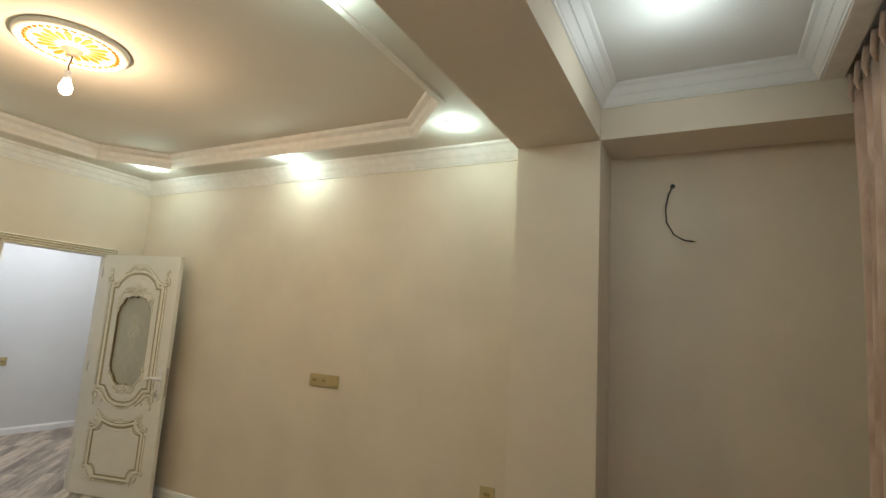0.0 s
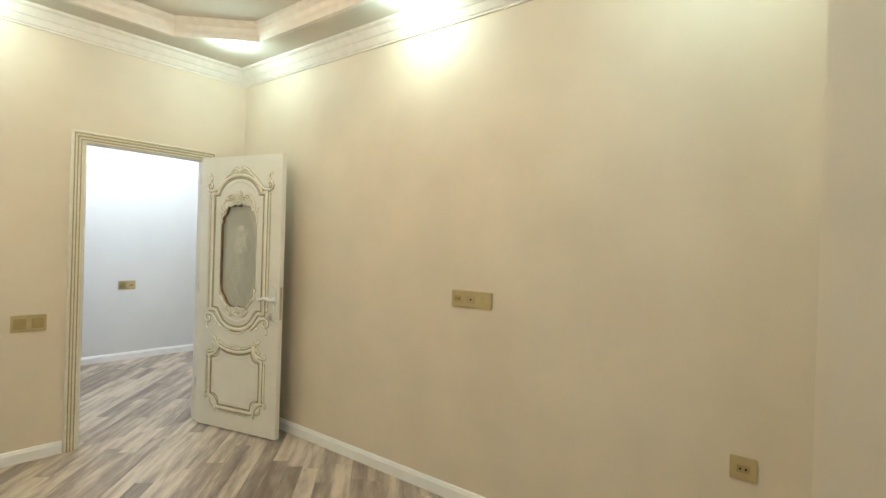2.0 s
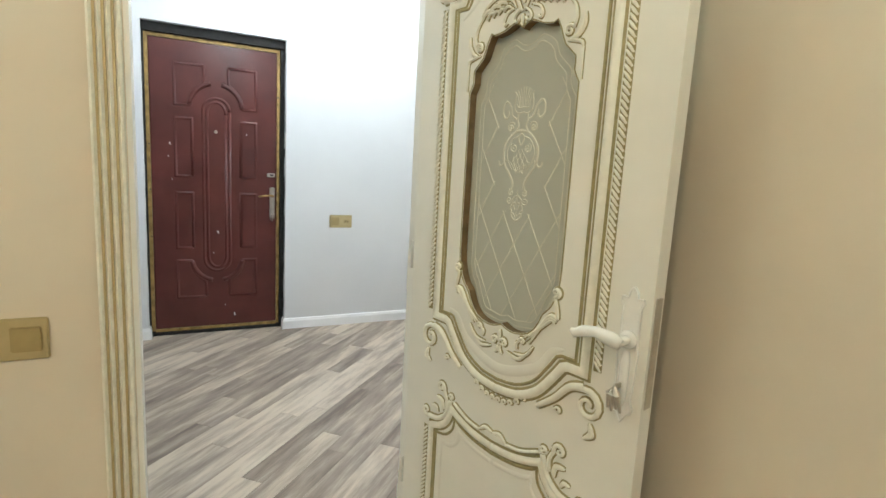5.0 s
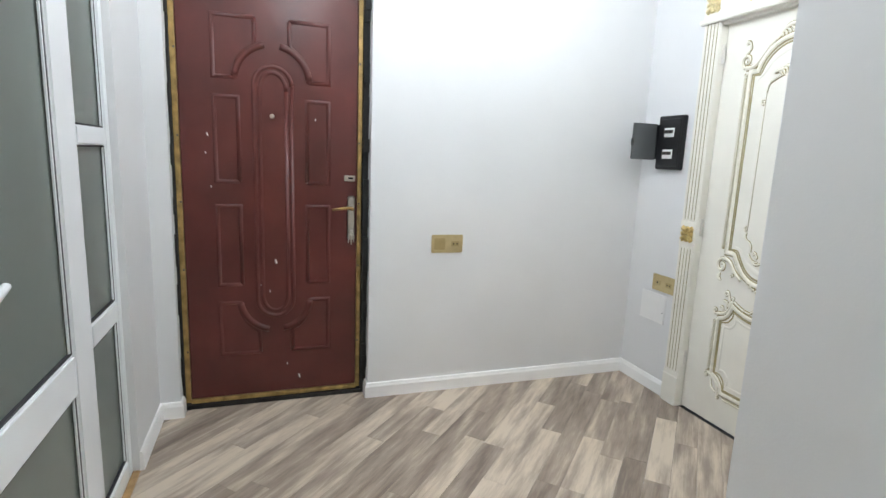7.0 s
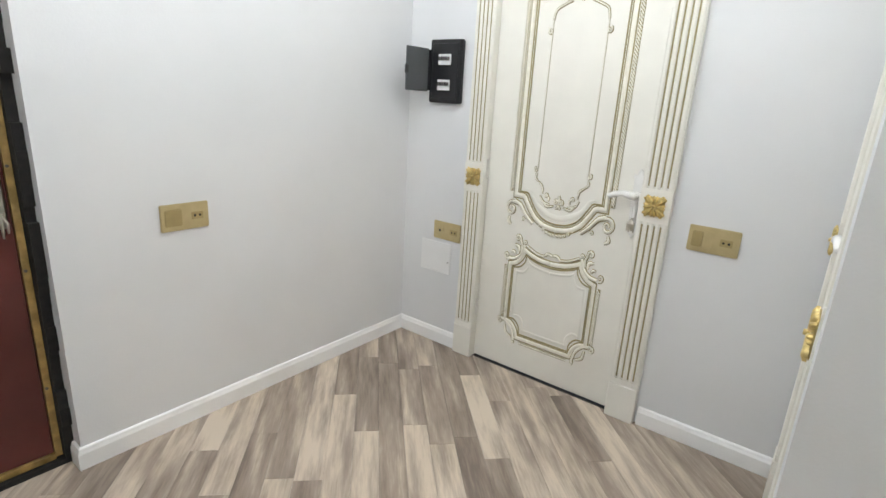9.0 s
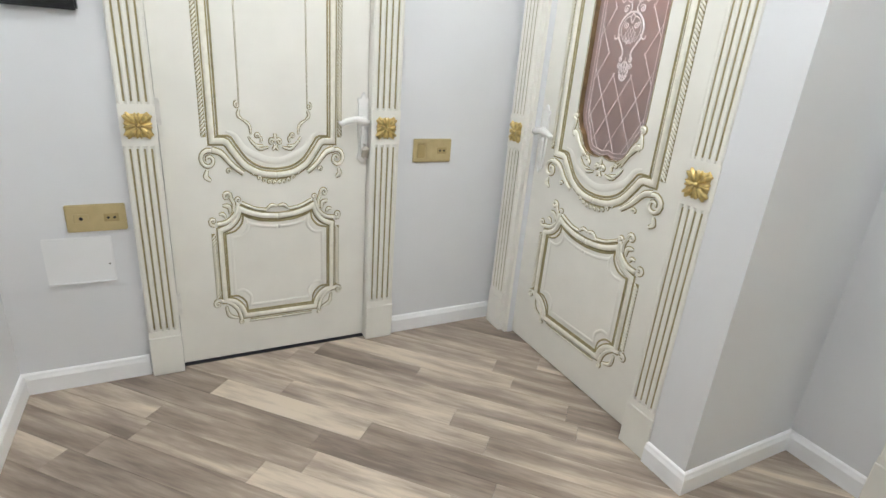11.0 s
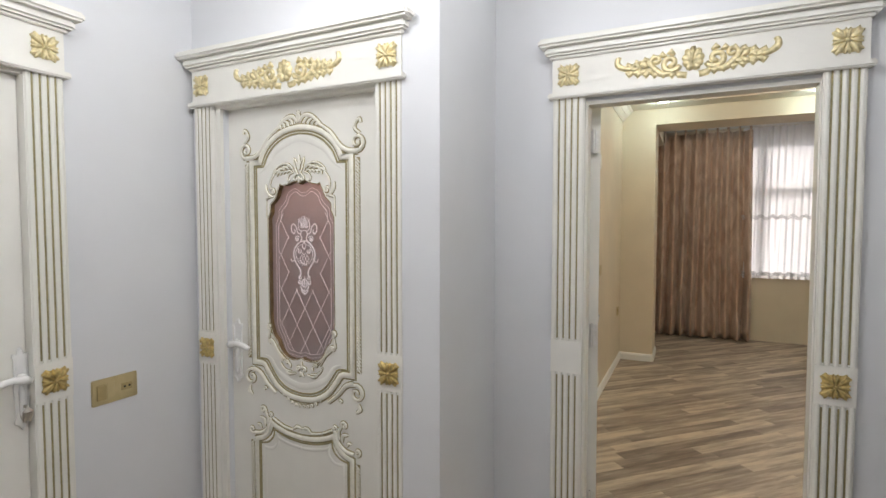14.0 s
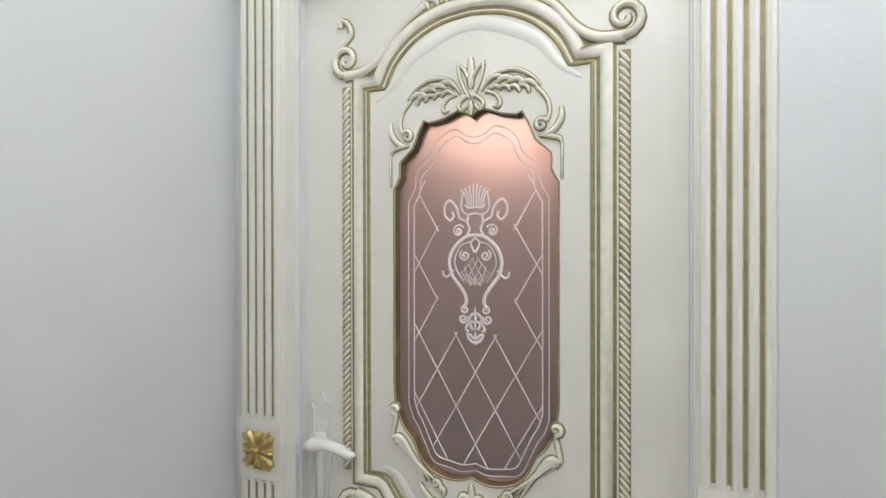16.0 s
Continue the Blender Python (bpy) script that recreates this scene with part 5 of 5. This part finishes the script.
# ---- window, curtains ----
win = empty("window_1", pose((WX0 + WX1) / 2, Y_S - 0.12, 0))
tagged(win, "wide white plastic window behind sheer curtains", "window", kind="structure")
hw = (WX1 - WX0) / 2
part("window_frame", boxes(((-hw, -0.03, WZ0), (-hw + 0.06, 0.03, WZ1)), ((hw - 0.06, -0.03, WZ0), (hw, 0.03, WZ1)), ((-hw + 0.06, -0.03, WZ0), (hw - 0.06, 0.03, WZ0 + 0.06)), ((-hw + 0.06, -0.03, WZ1 - 0.06), (hw - 0.06, 0.03, WZ1))), UPVC, win)
for u in (-0.36, 0.36):
    part("mullion", boxes(((u - 0.04, -0.03, WZ0 + 0.06), (u + 0.04, 0.03, WZ1 - 0.06))), UPVC, win)
for u0, u1 in ((-hw + 0.06, -0.4), (-0.32, 0.32), (0.4, hw - 0.06)):
    part("transom", boxes(((u0, -0.03, 2.03), (u1, 0.03, 2.09))), UPVC, win)
    for z0, z1 in ((WZ0 + 0.06, 2.03), (2.09, WZ1 - 0.06)):
        g = part("pane", boxes(((u0, -0.004, z0), (u1, 0.004, z1))), GLASS, win)
        g.visible_shadow = False
part("window_sill", boxes(((-hw - 0.03, 0.031, WZ0 - 0.03), (hw + 0.03, 0.15, WZ0 + 0.004)), bevel=0.006), UPVC, win)


def drape(x0, x1, z0, z1, folds, depth, seed, flare=0.0, cols=None):
    rnd = random.Random(seed)
    bm, nx, nz = bmesh.new(), cols or folds * 12, 26
    ph = [rnd.uniform(-0.5, 0.5) for _ in range(folds + 2)]
    amp = [rnd.uniform(0.7, 1.25) for _ in range(folds + 2)]
    grid = []
    for j in range(nz + 1):
        t = j / nz
        row = []
        for i in range(nx + 1):
            s = i / nx
            k = s * folds
            a = amp[int(k)] * (1 - (k % 1)) + amp[int(k) + 1] * (k % 1)
            wob = ph[int(k)] * (1 - (k % 1)) + ph[int(k) + 1] * (k % 1)
            y = depth * a * (0.55 + 0.45 * (1 - t)) * math.sin(2 * math.pi * k + wob * 2.2 * (1 - t)) + 0.012 * math.sin(7 * k + 5 * t)
            x = x0 + (x1 - x0) * s + 0.012 * wob * (1 - t) + flare * (s - 0.5) * (1 - t)
            row.append(bm.verts.new((x, y, z0 + (z1 - z0) * t)))
        grid.append(row)
    for a, b in zip(grid, grid[1:]):
        for i in range(nx):
            bm.faces.new((a[i], a[i + 1], b[i + 1], b[i]))
    return bm


def curtain(x0, x1, y, label, seed):
    c = empty("curtain", pose(0, y, 0))
    tagged(c, label, "curtain", "window curtains")
    cloth = part("cloth", drape(x0, x1, 0.02, 2.7, 9, 0.08, seed, 0.05), DAMASK, c, smooth=True)
    md = cloth.modifiers.new("thick", "SOLIDIFY")
    md.thickness = 0.003
    for k in range(9):
        x = x0 + (x1 - x0) * (k + 0.25) / 9
        part("pleat", add_tube(bmesh.new(), [(x, 0.05, 2.62), (x, 0.058, 2.66), (x, 0.045, 2.745)], [0.006, 0.012, 0.016], 8), DAMASK, c, smooth=True)
    return c


curtain(-1.385, -0.27, -5.43, "full-length taupe damask curtain with pencil pleats", 3)
curtain(-3.42, -2.43, -5.43, "full-length taupe damask curtain beside the sheer", 8)
veil = empty("sheer_curtain", pose(0, -5.49, 0))
tagged(veil, "short white sheer curtain with a lace band", "curtain")
part("voile", drape(-2.55, -1.28, 0.82, 2.74, 16, 0.016, 5, cols=160), SHEER, veil, smooth=True)
bm = bmesh.new()
for k in range(64):
    x = -2.54 + k * 0.0197
    stroke(bm, spiral(x, 1.6 + 0.018 * math.sin(k * 1.1), 0.024, 40 * k, 1.0, 8), 0.004, 0.002)
    stroke(bm, spiral(x, 0.88 + 0.01 * math.sin(k * 1.7), 0.03, 50 * k, 1.0, 8), 0.004, 0.002)
for v in bm.verts:
    v.co.y = 0.03 - v.co.y
part("lace_band", bm, LACE, veil, "white lace pattern")["kind"] = "stuff"
rail = setting("trim_curtain_rail", boxes(((X_W, -5.46, 2.746), (X_PIL, -5.40, 2.77)), ((X_W, -5.51, 2.746), (X_PIL, -5.47, 2.77))), WHITEP, "white ceiling curtain rail")

# ---- floor planks, laid at 45 degrees ----
def clip(poly, keep):
    for a, b, c in keep:  # a x + b y <= c
        out = []
        for p, q in zip(poly, poly[1:] + poly[:1]):
            dp, dq = c - a * p[0] - b * p[1], c - a * q[0] - b * q[1]
            if dp >= 0:
                out.append(p)
            if dp * dq < 0:
                t = dp / (dp - dq)
                out.append((p[0] + t * (q[0] - p[0]), p[1] + t * (q[1] - p[1])))
        poly = out
        if len(poly) < 3:
            return None
    return poly


def plank_mesh(poly):
    bm = bmesh.new()
    cx, cy = sum(p[0] for p in poly) / len(poly), sum(p[1] for p in poly) / len(poly)
    top = [bm.verts.new((cx + (x - cx) * 0.9995, cy + (y - cy) * 0.996, 0)) for x, y in poly]
    low = [bm.verts.new((x, y, -0.0018)) for x, y in poly]
    bot = [bm.verts.new((x, y, -0.012)) for x, y in poly]
    bm.faces.new(top)
    n = len(poly)
    for k in range(n):
        for u, v in ((top, low), (low, bot)):
            bm.faces.new((u[k], v[k], v[(k + 1) % n], u[(k + 1) % n]))
    return bm


def lay_planks():
    rnd = random.Random(11)
    w, c45 = 0.1, math.sqrt(0.5)
    shared, near, far = {}, [], bmesh.new()
    # room for both spaces: hall, doorway and living room
    zones = [((-1.5, X_E), (0.02, Y_N + 0.12)), ((X_W, 0.0), (Y_S, 0.02))]
    for (x0, x1), (y0, y1) in zones:
        hall = y1 > 1
        cuts = [(-1, 0, -x0), (1, 0, x1), (0, -1, -y0), (0, 1, y1)]
        local = [((a * c45 + b * c45), (-a * c45 + b * c45), c) for a, b, c in cuts]
        row = -60
        while row < 60:
            v0 = row * w
            row += 1
            u = -9 + rnd.random() * 0.9
            while u < 9:
                ln = rnd.choice((0.46, 0.62, 0.8, 0.98, 1.2))
                box4 = [(u, v0), (u + ln - 0.0008, v0), (u + ln - 0.0008, v0 + w - 0.0008), (u, v0 + w - 0.0008)]
                start = u
                u += ln
                poly = clip(box4, local)
                if not poly:
                    continue
                wx = [(p[0] - p[1]) * c45 for p in poly]
                wy = [(p[0] + p[1]) * c45 for p in poly]
                if hall and min(wx) > 0.1 and max(wy) < 0.5:
                    continue
                whole = len(poly) == 4 and abs(max(p[0] for p in poly) - min(p[0] for p in poly) - ln + 0.0008) < 1e-5 and abs(max(p[1] for p in poly) - min(p[1] for p in poly) - w + 0.0008) < 1e-5
                near.append((hall, min(wy), ln if whole else None, start, v0, poly))
    near.sort(key=lambda r: (not r[0], -r[1]))
    for k, (hall, far_y, ln, u, v0, poly) in enumerate(near):
        if k < 300:
            pts = [(x - u, y - v0) for x, y in poly]
            if ln:
                if ln not in shared:
                    shared[ln] = finish("plank", plank_mesh(pts), PLANK)
                me = shared[ln]
            else:
                me = finish("plank", plank_mesh(pts), PLANK)
            ob = new("plank", me)
            ob.parent = floor
            ob.matrix_basis = pose(0, 0, 0, 0, 0, 45) @ Matrix.Translation((u, v0, 0))
        else:
            one = plank_mesh(poly)
            me = bpy.data.meshes.new("tmp")
            one.to_mesh(me)
            one.free()
            far.from_mesh(me)
            bpy.data.meshes.remove(me)
    if len(near) > 300:
        ob = new("plank_field", finish("plank_field", far, PLANK))
        ob.parent = floor
        ob.matrix_basis = pose(0, 0, 0, 0, 0, 45)
        tagged(ob, "grey-brown oak laminate planks", kind="stuff")


lay_planks()
